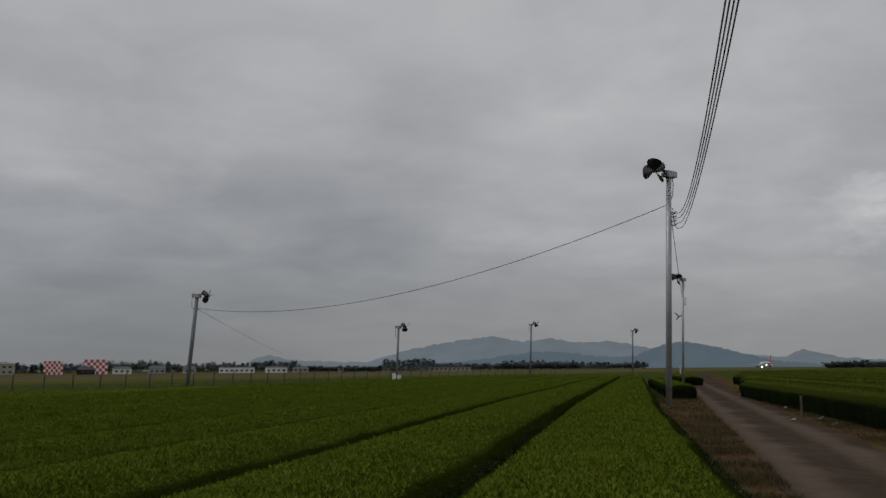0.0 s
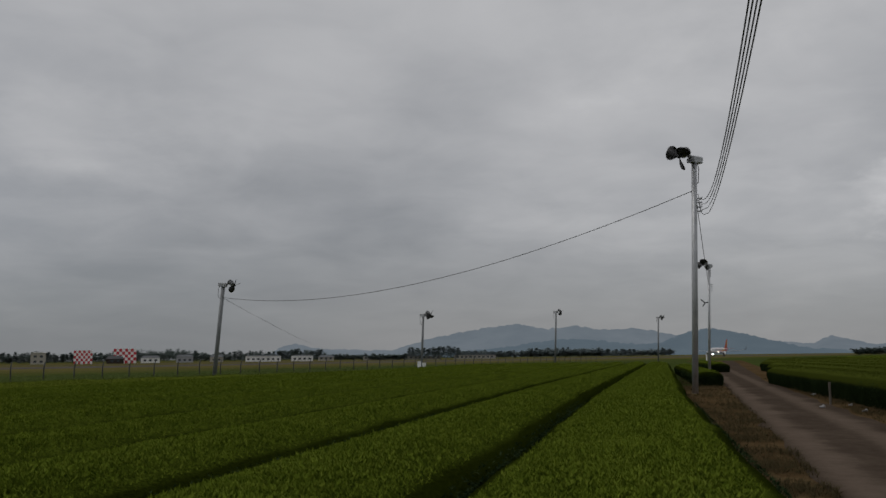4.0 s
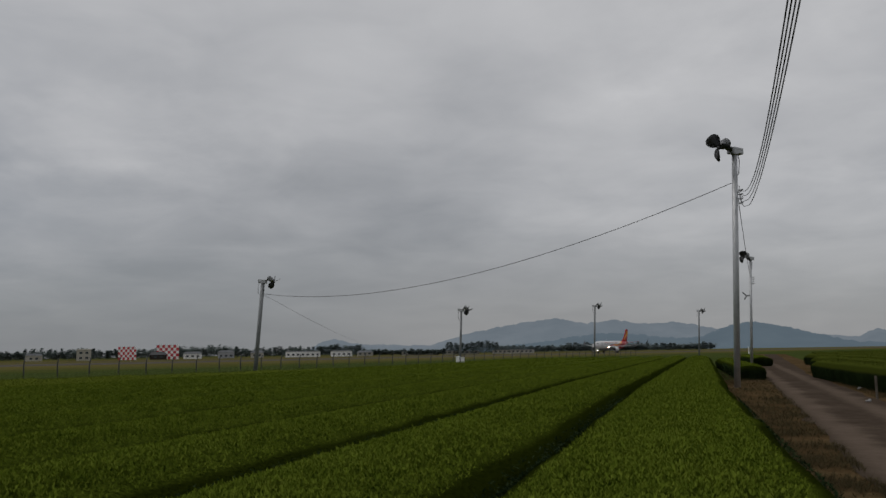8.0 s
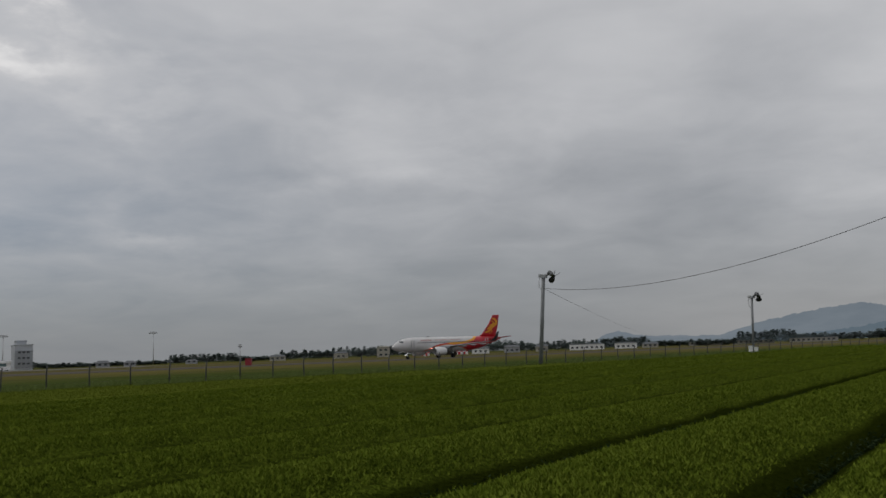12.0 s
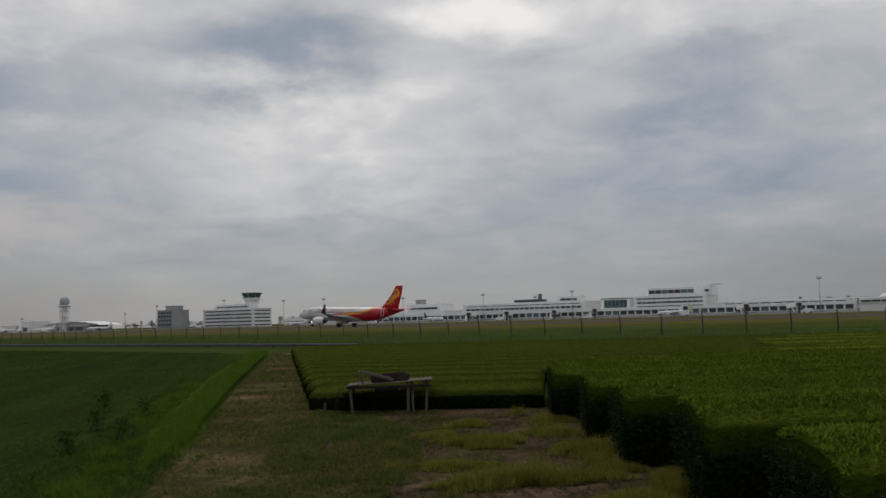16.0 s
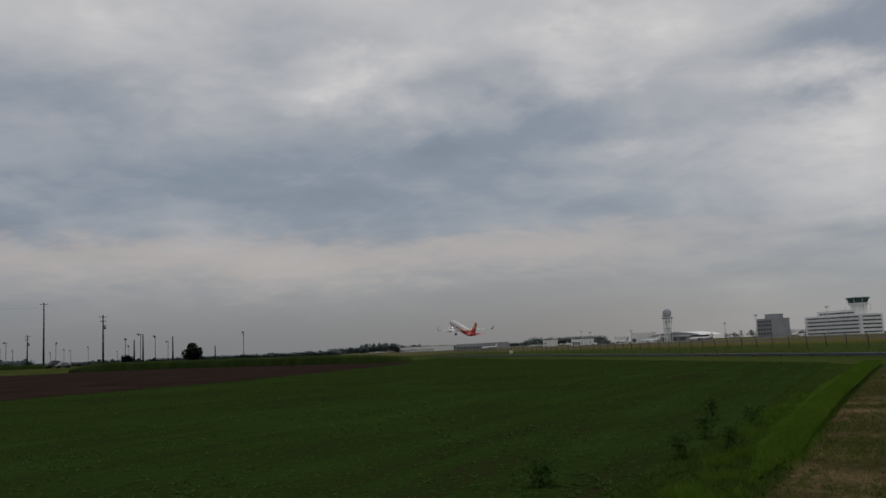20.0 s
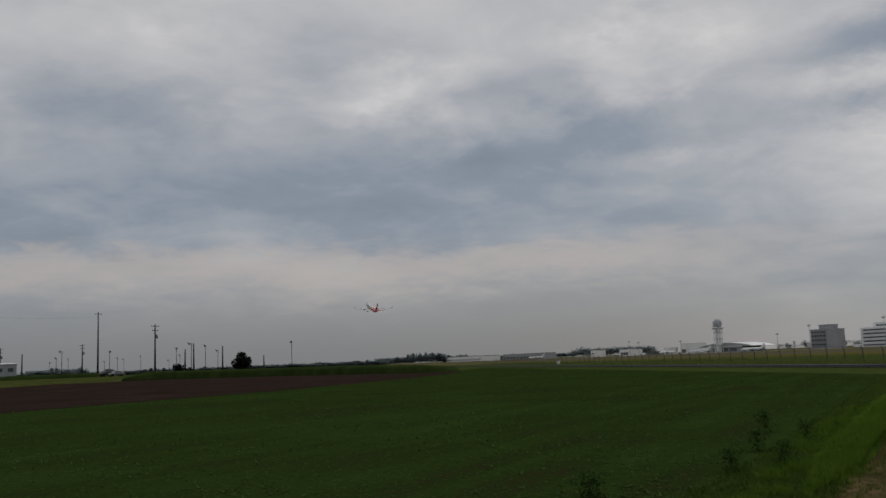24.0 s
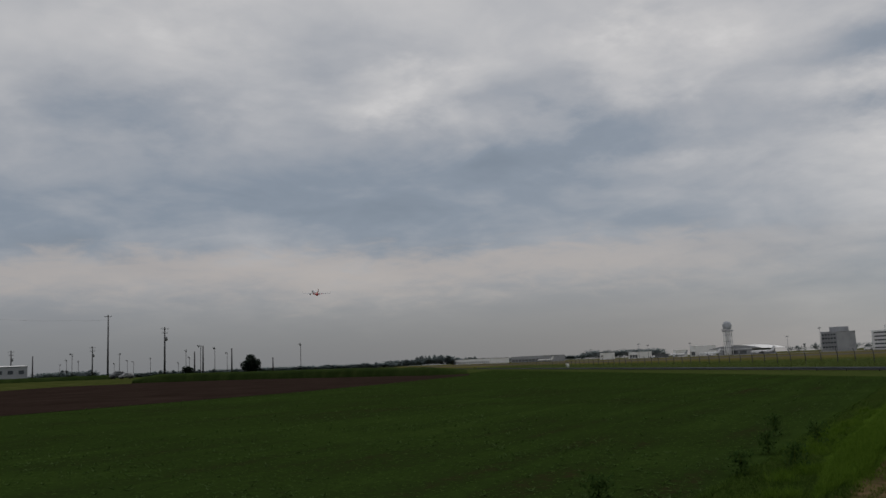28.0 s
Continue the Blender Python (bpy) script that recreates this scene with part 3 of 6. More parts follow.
def tea_row(u0, u1, s0, s1, height, body, shoot, label, group, seed, dense=1.0, size=1.0, bend=0.0, hook=0.0):
    """A clipped tea hedge from u0 to u1 along the rows, between s0 and s1 across."""
    rng = np.random.default_rng(seed)
    x0, y0 = rowpt(u0, (s0 + s1) / 2)
    ob = thing("tea_row", label, "tea hedge", pose(x0, y0, 0, 0, 0, -11.7), group)
    w, ln = s1 - s0, u1 - u0
    # local x runs to the right of the row, y along it
    half = [(0.0, 1.0), (0.14, 0.98), (0.27, 0.935), (0.37, 0.872), (0.445, 0.785), (0.488, 0.67), (0.5, 0.48), (0.45, 0.03)]
    prof = [(-a, b) for a, b in half[:0:-1]] + half
    # the far part of the row bears to the right, and so does its near end
    drift = lambda y: bend * np.maximum(0.0, u0 + y - 22.0) + hook * 0.12 * np.maximum(0.0, 3.2 - y) ** 2
    ys, y = [], 0.0
    while y < ln:
        ys.append(y)
        y += 0.22 if y < 14 else 0.5 if y < 35 else 1.5
    ys.append(ln)
    ys[1:1] = [0.05, 0.12]
    rings = []
    for y in ys:
        end = min(1.0, (min(y, ln - y) + 0.02) / 0.2) ** 0.5
        ring = []
        for px, pz in prof:
            q = Vector((px * 3.1 + seed, y * 1.3, pz * 2.0))
            j = noise.noise(q) * 0.04 + noise.noise(q * 3.1) * 0.03
            swell = 1 + noise.noise(Vector((seed * 3.7, y * 0.45, 0.0))) * 0.07
            ring.append((px * w * (0.93 + 0.07 * end) * swell + j * 0.8 + float(drift(y)), y + (j * 0.7 if 0 < y < ln else 0), max(0.01, pz * height * (0.9 + 0.1 * end) - (0.035 if pz > 0.6 else 0) + j * (0.45 if pz > 0.1 else 0))))
        rings.append(ring)
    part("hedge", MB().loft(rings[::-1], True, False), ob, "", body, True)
    # young shoots over the clipped top, thinning out with distance
    cells = np.arange(0.0, ln, 1.0)
    pts, grow = [], []
    for c in cells:
        mx, my = rowpt(u0 + c + 0.5, (s0 + s1) / 2)
        d = math.hypot(mx, my)
        k = int(density(d) * w * dense)
        px = rng.normal(0, 0.19, k)
        px = np.where(np.abs(px) > 0.39, rng.uniform(-0.33, 0.33, k), px)
        py = c + rng.uniform(0, 1.0, k)
        pz = height * np.interp(np.abs(px), [a for a, b in half[:5]], [b for a, b in half[:5]]) - 0.03 + rng.normal(0, 0.012, k)
        pts.append(np.stack([px * w + drift(py), py, pz], 1))
        grow.append(np.full(k, np.interp(d, [4, 12, 20, 30, 60, 110], [0.95, 1.0, 1.15, 1.4, 2.0, 3.2])))
    pts, grow = np.concatenate(pts), np.concatenate(grow) * size
    keep = (pts[:, 1] < ln - 0.05) & (pts[:, 1] > 0.0)
    pts, grow = pts[keep], grow[keep]
    blades = leaves(pts, 0.041 * grow, 0.0135 * grow, 2, 36, 2)
    tagged(part("shoot_layer", quads("shoot_layer", blades, shoot), ob, "fresh yellow-green shoots"), kind="stuff")
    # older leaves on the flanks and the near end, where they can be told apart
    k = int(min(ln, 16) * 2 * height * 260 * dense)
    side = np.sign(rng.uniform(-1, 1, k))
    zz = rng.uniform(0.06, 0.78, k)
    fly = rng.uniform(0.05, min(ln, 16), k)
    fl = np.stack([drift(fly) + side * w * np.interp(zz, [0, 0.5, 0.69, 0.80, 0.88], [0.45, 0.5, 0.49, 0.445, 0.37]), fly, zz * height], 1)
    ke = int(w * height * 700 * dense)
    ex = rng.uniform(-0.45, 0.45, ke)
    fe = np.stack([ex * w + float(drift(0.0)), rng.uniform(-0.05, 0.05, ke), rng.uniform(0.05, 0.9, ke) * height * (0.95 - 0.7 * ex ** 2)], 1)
    darkened = leaves(np.concatenate([fl, fe]), 0.04 * size, 0.018 * size, 20, 120, 2)
    tagged(part("leaf_layer", quads("leaf_layer", darkened, M["tea_side"]), ob, "dark older leaves, pale glints in their colour"), kind="stuff")
    return ob


PITCH = 1.94
HOOKS = (0.0, 0.1, 0.25, 0.4, 0.35, 0.2, 0.1, 0.0, 0.0, 0.0)
for i in range(10):
    s0 = -0.98 if i == 0 else 1.31 if i == 1 else 1.36 + 2.05 * (i - 1)
    s1 = 1.37 if i == 0 else 3.25 if i == 1 else s0 + 1.90
    # the rows end on one line before the viewer
    u0 = 2.6 - 0.175 * (min(s0, 13.7) + 0.95 - HOOKS[i]) + 0.05 * math.sin(i * 2.3) + (2.4 if i == 9 else 0.0)
    tea_row(u0, 96 + 2 * math.sin(i), s0, s1, 0.85 + 0.02 * math.sin(i * 1.7) - (0.06 if i > 7 else 0.0), M["tea_body"], M["tea_top"], "long clipped tea hedge with a yellow-green flat top", "tea rows by the dirt road", 11 + i, bend=0.018, hook=HOOKS[i])
for i in range(15):
    s0 = 15.58 + PITCH * i
    u0 = max(-1.1 - 0.1 * (s0 - 15.7), -9) - 0.2073 * s0
    # the field stops short of the fence
    u1 = (46.0 - s0 * 0.956) / 0.292
    u1, us = max(u0 + 12, min(u1, 92)), 0.292 * s0 + 2.5 * math.sin(i * 2.7) if i > 2 else -0.1
    tea_row(u0, us, s0, s0 + PITCH - 0.12, 0.47, M["tea_body_low"], M["tea_low"], "low dull-green tea hedge in a young plot", "low tea rows by the fence", 40 + i, 0.7, 0.75)
    if i > 2:
        tea_row(us + 0.1, u1, s0, s0 + PITCH - 0.13, 0.50, M["tea_body_mid"], M["tea_mid"], "clipped dull-green tea hedge near the fence", "tea rows by the fence", 60 + i, 0.7, 0.9)
for i in range(13):
    s0 = -8.0 - PITCH * i
    darkened = i < 6
    tea_row(13 + 0.3 * math.sin(i) + i * 0.4, (50, 66, 86)[i] if i < 3 else 100, s0, s0 + PITCH - 0.10, 0.97 + 0.035 * i, M["tea_body_low" if darkened else "tea_body"], M["tea_low" if darkened else "tea_top"], "tall clipped tea hedge beyond the dirt road", "tea rows across the road", 80 + i, 0.4, 1.2)
tea_row(46, 78, -3.7, -2.2, 0.80, M["tea_body"], M["tea_top"], "dark blunt end of a clipped tea hedge", "hedges by the pole", 120, 0.5, 1.2)
tea_row(80, 104, -7.0, -5.3, 0.86, M["tea_body"], M["tea_top"], "dark blunt end of a clipped tea hedge", "hedges by the pole", 121, 0.5, 1.2)


# ---- frost fans and overhead lines ----
LEAN = 2.3          # all poles tilted the same way to fit the camera's view


def propeller(mat):
    """Three broad paddle blades round a hub that faces -x."""
    out = []
    for i in range(3):
        mb = MB()
        rings = []
        for r, w, tw, x in ((0.05, 0.12, 48, 0.0), (0.14, 0.36, 42, -0.01), (0.27, 0.56, 36, -0.02), (0.42, 0.62, 32, -0.03), (0.55, 0.48, 28, -0.035), (0.61, 0.2, 26, -0.035)):
            c, s = math.cos(radians(tw)) * w / 2, math.sin(radians(tw)) * w / 2
            rings.append([(x + s, -c, r), (x - 0.012, 0, r), (x - s, c, r), (x + 0.012, 0, r)])
        mb.loft(rings)
        out.append((mb.mesh("blade", mat, True), pose(0, 0, 0, 120 * i, 0, 0)))
    return out


def frost_fan(az, dist, height, head_turn, radius, label, two=False, spin=0.0, lean=LEAN, steel="galv"):
    x, y = polar(az, dist)
    ob = thing("frost_fan", label, "frost fan", pose(x, y, 0, 0, lean, 0), "frost fans over the tea fields")
    part("pole", MB().tube([(0, 0, -0.3), (0, 0, height * 0.5), (0, 0, height)], [radius, radius * 0.96, radius * 0.9], 14), ob, "tubular steel pole", M[steel], True)
    part("pole_cap", MB().tube([(0, 0, height), (0, 0, height + 0.03), (0, 0, height + 0.06)], [radius * 1.25, radius * 1.25, radius * 0.6], 12), ob, "", M["galv"])
    m = pose(0, 0, height, 0, 0, head_turn)
    box = part("gear_box", MB().box((0.1, 0, 0.16), (0.55, 0.26, 0.28), 0, 0.03), ob, "grey steel gear box", M["galv"], False, m)
    part("hinge_plate", MB().box((-0.22, 0, 0.1), (0.12, 0.3, 0.2), 0, 0.02), box, "", M["fan_grey"])
    part("motor_arm", MB().tube([(0.0, 0, 0.2), (-0.3, 0, 0.26), (-0.5, 0, 0.36)], [0.08, 0.075, 0.07], 8), ob, "", M["fan_grey"], True, m)
    motor = part("motor", MB().tube([(-0.36, 0, 0.50), (-0.40, 0, 0.472), (-0.68, 0, 0.287), (-0.80, 0, 0.21)], [0.1, 0.17, 0.18, 0.1], 12), ob, "dark ribbed electric motor", M["fan_grey"], True, m)
    for j in range(5):
        q = 0.42 + 0.05 * j
        part("cooling_rib", MB().tube([(-q, 0, 0.459 - (q - 0.42) * 0.66), (-q - 0.017, 0, 0.448 - (q - 0.42) * 0.66)], 0.195, 12), motor, "", M["fan_grey"])
    hub = part("propeller", MB().tube([(0.06, 0, 0), (-0.06, 0, 0), (-0.12, 0, 0)], [0.08, 0.085, 0.02], 10), ob, "dark three-bladed propeller", M["blade_black"], True, m @ pose(-0.86, 0, 0.18, spin, -33, 0))
    for me, mm in propeller(M["blade_black"]):
        part("blade", me, hub, "", None, False, mm)
    part("power_lead", MB().tube([(0.25, 0.05, 0.05), (0.34, 0.07, -0.2), (0.30, 0.06, -0.75), (0.1, 0.02, -0.95), (radius, 0, -0.8)], 0.018, 5), ob, "", M["cable"], True, m)
    if two:
        for zz in (height - 1.5, height - 1.68, height - 1.86, height - 2.04):
            part("insulator", MB().tube([(radius, 0, zz), (radius + 0.12, 0, zz + 0.01), (radius + 0.2, 0, zz + 0.05)], [0.02, 0.04, 0.03], 8), ob, "", M["galv"], True)
        if dist > 50:
            part("bracket", MB().tube([(0, 0, height - 3.0), (-0.35, 0, height - 3.1), (-0.7, 0, height - 2.8)], 0.05, 6).tube([(-0.35, 0, height - 3.1), (-0.55, 0, height - 3.4)], 0.05, 6), ob, "dark bent bracket", M["dark_steel"])
    SPINNERS.append((hub, m @ pose(-0.86, 0, 0.18, 0, -33, 0), spin))
    return ob


SPINNERS = []
FANS = [frost_fan(-14.55, 37.7, 9.55, 32, 0.125, "tall galvanised pole with a three-bladed frost fan and cables", True, 33),
        frost_fan(15.63, 70.0, 7.16, 178, 0.16, "leaning grey pole with a dark frost fan near the fence", False, 70, 4.6, steel="pole_grey"),
        frost_fan(2.6, 92.0, 5.8, 150, 0.12, "frost fan pole with two white boxes at its foot", False, 40, steel="pole_grey"),
        frost_fan(-5.98, 138.0, 8.2, 150, 0.14, "distant frost fan on a grey steel pole", False, 10, steel="pole_grey"),
        frost_fan(-12.4, 164.0, 8.1, 145, 0.14, "distant frost fan on a grey steel pole", False, 90, steel="pole_grey"),
        frost_fan(-15.45, 80.0, 9.1, 40, 0.11, "grey pole with a dark frost fan and a crossarm", True, 55)]
for k, tall in ((-0.22, 0.95), (0.28, 0.8)):
    x, y = polar(2.6, 90.8)
    solo("control_box", MB().box((x + k, y, tall / 2 + 0.2), (0.36, 0.3, tall), 0, 0.03).box((x + k, y, tall + 0.22), (0.42, 0.36, 0.05)).box((x + k, y, 0.11), (0.3, 0.24, 0.22)), "white metal control box at the foot of a fan pole", "control box", M["white_paint"], None, "control boxes")


def pole_top(az, dist, h):
    x, y = polar(az, dist)
    return Vector((x + h * math.tan(radians(LEAN)), y, h))


def cable(a, b, sag, r, label, n=24):
    a, b = Vector(a), Vector(b)
    mb = MB().tube([a.lerp(b, i / n) - Vector((0, 0, sag * 4 * (i / n) * (1 - i / n))) for i in range(n + 1)], r, 5)
    return solo("overhead_cable", mb, label, "cable", M["cable"], None, "overhead cables", "", True)


P1 = pole_top(-14.55, 37.7, 7.9)
for j, (h, off, dz) in enumerate(((0.0, -0.10, 0.0), (-0.22, -0.03, -0.02), (-0.44, 0.04, -0.06), (-0.66, 0.11, -0.09))):
    a = P1 + Vector((0.2, 0.0, h * 0.8 + 0.3))
    b, n = Vector((-2.77 + off * 1.2, -15.0, 8.85 + dz)), 40
    hang = P1 + Vector((0.19, -0.76, -0.28))
    apart = Vector((-0.1 + 0.085 * j, 0.0, 0.26 - 0.19 * j))
    low = hang + apart + Vector((-0.12, 0.3, -0.02))
    way = [a + Vector((-0.1, 0, 0.05)), a + Vector((-0.02, -0.08, -0.02)), a.lerp(low, 0.6) - Vector((0, 0, 0.06)), low]
    # the four run apart at the pole and draw together along the span
    way += [hang.lerp(b, i / n) + apart * (1 - i / n) ** 5 - Vector((0, 0, 2.43 * 4 * (i / n) * (1 - i / n))) for i in range(n + 1)]
    solo("overhead_cable", MB().tube(way, 0.012, 5), "black power cable slung from the pole overhead", "cable", M["cable"], None, "overhead cables", "", True)
P2 = pole_top(15.63, 70.0, 6.33) + Vector((6.33 * (math.tan(radians(4.6)) - math.tan(radians(LEAN))), 0, 0))
cable(P1 + Vector((-0.1, 0, 0.45)), P2, 1.75, 0.016, "thin sagging cable between two fan poles", 32)
P6 = pole_top(-15.45, 80.0, 7.6)
cable(P1 + Vector((0.1, 0, 0.0)), P6, 0.4, 0.016, "thin cable to the pole behind")
cable(P2, (*polar(8.4, 260), 4.0), 0.6, 0.012, "thin cable slanting down beyond the fence")
# the pole that carries the cables behind the viewer
solo("utility_pole", MB().tube([(-1.9, -15.2, 0), (-1.9, -15.2, 9.8)], [0.17, 0.12], 12), "plain concrete utility pole behind the tea field", "utility pole", M["grey_wall"], None, "", "", True)


# ---- fence and guard rail ----
def fence_line():
    pts = []
    x, y = polar(61.5, 53.0)
    base = np.array([x, y])
    along = heading(-28.5)
    for i in range(66):
        pts.append((base + along * (i * 2.387 - 9.05), 0))
    pts = pts[::-1]
    q, turn = pts[-1][0], heading(134.0)
    for i in range(1, 80):
        pts.append((q + turn * i * 2.75, 0))
    return [p for p, _ in pts]


def make_fence():
    pts = fence_line()
    ob = thing("boundary_fence", "wire boundary fence with outward-bent steel posts in tall grass", "fence", None)
    post = MB().tube([(0, 0, -0.2), (0, 0, 1.15), (0.03, 0, 1.28), (0.15, 0, 1.6)], [0.045, 0.045, 0.042, 0.035], 6).mesh("post", M["fence_steel"], True)
    rng = np.random.default_rng(5)
    for i, p in enumerate(pts):
        d = pts[min(i + 1, len(pts) - 1)] - pts[max(i - 1, 0)]
        rz = math.degrees(math.atan2(d[1], d[0])) + 90
        part("post", post, ob, "", None, False, pose(p[0], p[1], 0, rng.uniform(-2, 2), rng.uniform(-2, 2), rz))
    for h, off, r in ((0.3, 0, 0.003), (0.6, 0, 0.003), (0.9, 0, 0.003), (1.15, 0, 0.005), (1.3, 0.04, 0.003), (1.45, 0.1, 0.003), (1.58, 0.145, 0.003)):
        wire = []
        for i, p in enumerate(pts):
            d = pts[min(i + 1, len(pts) - 1)] - pts[max(i - 1, 0)]
            nrm = np.array([-d[1], d[0]]) / np.hypot(*d)
            wire.append((*(p + nrm * off), h))
        part("wire", MB().tube(wire, r, 4), ob, "", M["dark_steel"])


make_fence()


def make_guard_rail():
    q, turn = np.array([-55.0, -0.5]), heading(133.0)
    ob = thing("guard_rail", "low pale steel pipe rail before the boundary fence", "guard rail")
    rz = 133.0 + 90
    ln = 190.0
    x, y = q + turn * ln / 2
    prof = [(0.07 * math.cos(i * math.pi / 4), 0.2 + 0.07 * math.sin(i * math.pi / 4)) for i in range(8)]
    mb = MB().loft([[(q[0] + turn[0] * l + turn[1] * -a, q[1] + turn[1] * l + turn[0] * a, z) for a, z in prof] for l in (0, ln / 2, ln)])
    part("beam", mb, ob, "dull galvanised beam", M["rail_steel"])
    post = MB().tube([(0, 0, 0), (0, 0, 0.2)], 0.05, 8).mesh("post", M["dark_steel"], True)
    for i in range(48):
        p = q + turn * (0.5 + 4.0 * i)
        part("post", post, ob, "", None, False, pose(p[0], p[1], 0))
    a, b = q + np.array([-3.0, 2.5]), q + turn * 220 + np.array([-3.0, 2.5])
    w = np.array([-turn[1], turn[0]])
    # no road shows here: an added dark strip for the shade by the rail
    ribbon("rail_shade_strip", [tuple(q - w * 0.6), tuple(q + turn * 320 - w * 0.6)], [tuple(q - w * 4.5), tuple(q + turn * 320 - w * 4.5)], 0.03, M["rail_shade"], "narrow dark strip standing in for shade by the rail", "road")


make_guard_rail()


# ---- airliner ----
NOSE = 17.7          # the nose lies this far before the main wheels


def livery_build(k, co):
    sep = k.n("ShaderNodeSeparateXYZ", None, Vector=co)
    d = k.math("DIVIDE", k.math("SUBTRACT", NOSE, sep.outputs["Y"]), 38.0)
    z = sep.outputs["Z"]

    def line(pts):
        node = k.n("ShaderNodeFloatCurve", None, Value=d)
        c = node.mapping.curves[0]
        while len(c.points) < len(pts):
            c.points.new(0.5, 0.5)
        for q, (px, pz) in zip(c.points, pts):
            q.location = (px / 38.0, pz / 8.0)
        node.mapping.update()
        return k.math("MULTIPLY", node.outputs[0], 8.0)
    top = line([(0, 1.0), (8.0, 1.5), (11.0, 2.55), (14.0, 3.7), (18.0, 4.2), (23.0, 4.5), (26.0, 5.2), (28.5, 6.4), (38.0, 7.5)])
    low = line([(0, 1.0), (8.0, 1.5), (11.0, 2.25), (14.0, 3.2), (18.0, 3.6), (21.0, 3.0), (23.8, 2.1), (26.5, 1.0), (38.0, 0.5)])
    inside = k.math("MULTIPLY", k.math("LESS_THAN", z, top), k.math("GREATER_THAN", z, low))
    edge = k.math("MULTIPLY", inside, k.math("GREATER_THAN", z, k.math("SUBTRACT", top, 0.6)))
    edge = k.math("MULTIPLY", edge, k.math("GREATER_THAN", d, 0.46))
    hem = k.math("MULTIPLY", inside, k.math("LESS_THAN", z, k.math("ADD", low, 0.22)))
    grime = k.noise(co, 0.6, 4).outputs["Fac"]
    white = k.ramp(grime, [(0.3, (0.54, 0.53, 0.53)), (0.7, (0.66, 0.65, 0.65))])
    red = k.ramp(grime, [(0.3, (0.38, 0.008, 0.018)), (0.7, (0.48, 0.014, 0.024))])
    col = k.mix(inside, white, red)
    col = k.mix(edge, col, (0.80, 0.36, 0.03, 1))
    col = k.mix(hem, col, (0.72, 0.16, 0.03, 1))
    return col, None


M["livery"] = surface("white_and_red_livery", livery_build, 0.3)


def fuselage(mat):
    n = 28
    rings = []
    for d, r, zc, sq in ((0.0, 0.03, 3.28, 1), (0.25, 0.42, 3.30, 1), (0.8, 0.82, 3.36, 1), (1.6, 1.18, 3.46, 1), (2.6, 1.5, 3.58, 1.0), (3.8, 1.76, 3.69, 1.02), (5.2, 1.92, 3.77, 1.03), (7.0, 1.975, 3.8, 1.04),
                         (10, 1.975, 3.8, 1.04), (13, 1.975, 3.8, 1.04), (16, 1.975, 3.8, 1.04), (19, 1.975, 3.8, 1.04), (22, 1.975, 3.8, 1.04), (25, 1.97, 3.81, 1.04), (27, 1.9, 3.88, 1.04), (29, 1.72, 4.05, 1.04),
                         (31, 1.45, 4.29, 1.03), (33, 1.12, 4.57, 1.02), (35, 0.75, 4.87, 1.0), (36.6, 0.42, 5.1, 1.0), (37.5, 0.2, 5.2, 1.0)):
        rings.append([(r * math.cos(2 * math.pi * i / n), NOSE - d, zc + r * sq * math.sin(2 * math.pi * i / n)) for i in range(n)])
    return MB().loft(rings).mesh("fuselage", mat, True)


def foil(chord, thick):
    return [(0.0, 0.0), (0.06, 0.5), (0.25, 0.95), (0.5, 0.85), (0.75, 0.5), (1.0, 0.03), (1.0, -0.03), (0.7, -0.2), (0.35, -0.45), (0.08, -0.35)], chord, thick


def panel(stations, mat, name):
    """A wing-like panel; stations: x, leading edge y, z, chord, thickness, upright (0 flat, 1 standing)."""
    rings = []
    for x, y, z, chord, th, lift in stations:
        pr, _, _ = foil(chord, th)
        rings.append([(x + lift * b * th / 2, y - a * chord, z + (1 - lift) * b * th / 2) for a, b in pr])
    return MB().loft(rings).mesh(name, mat, True)


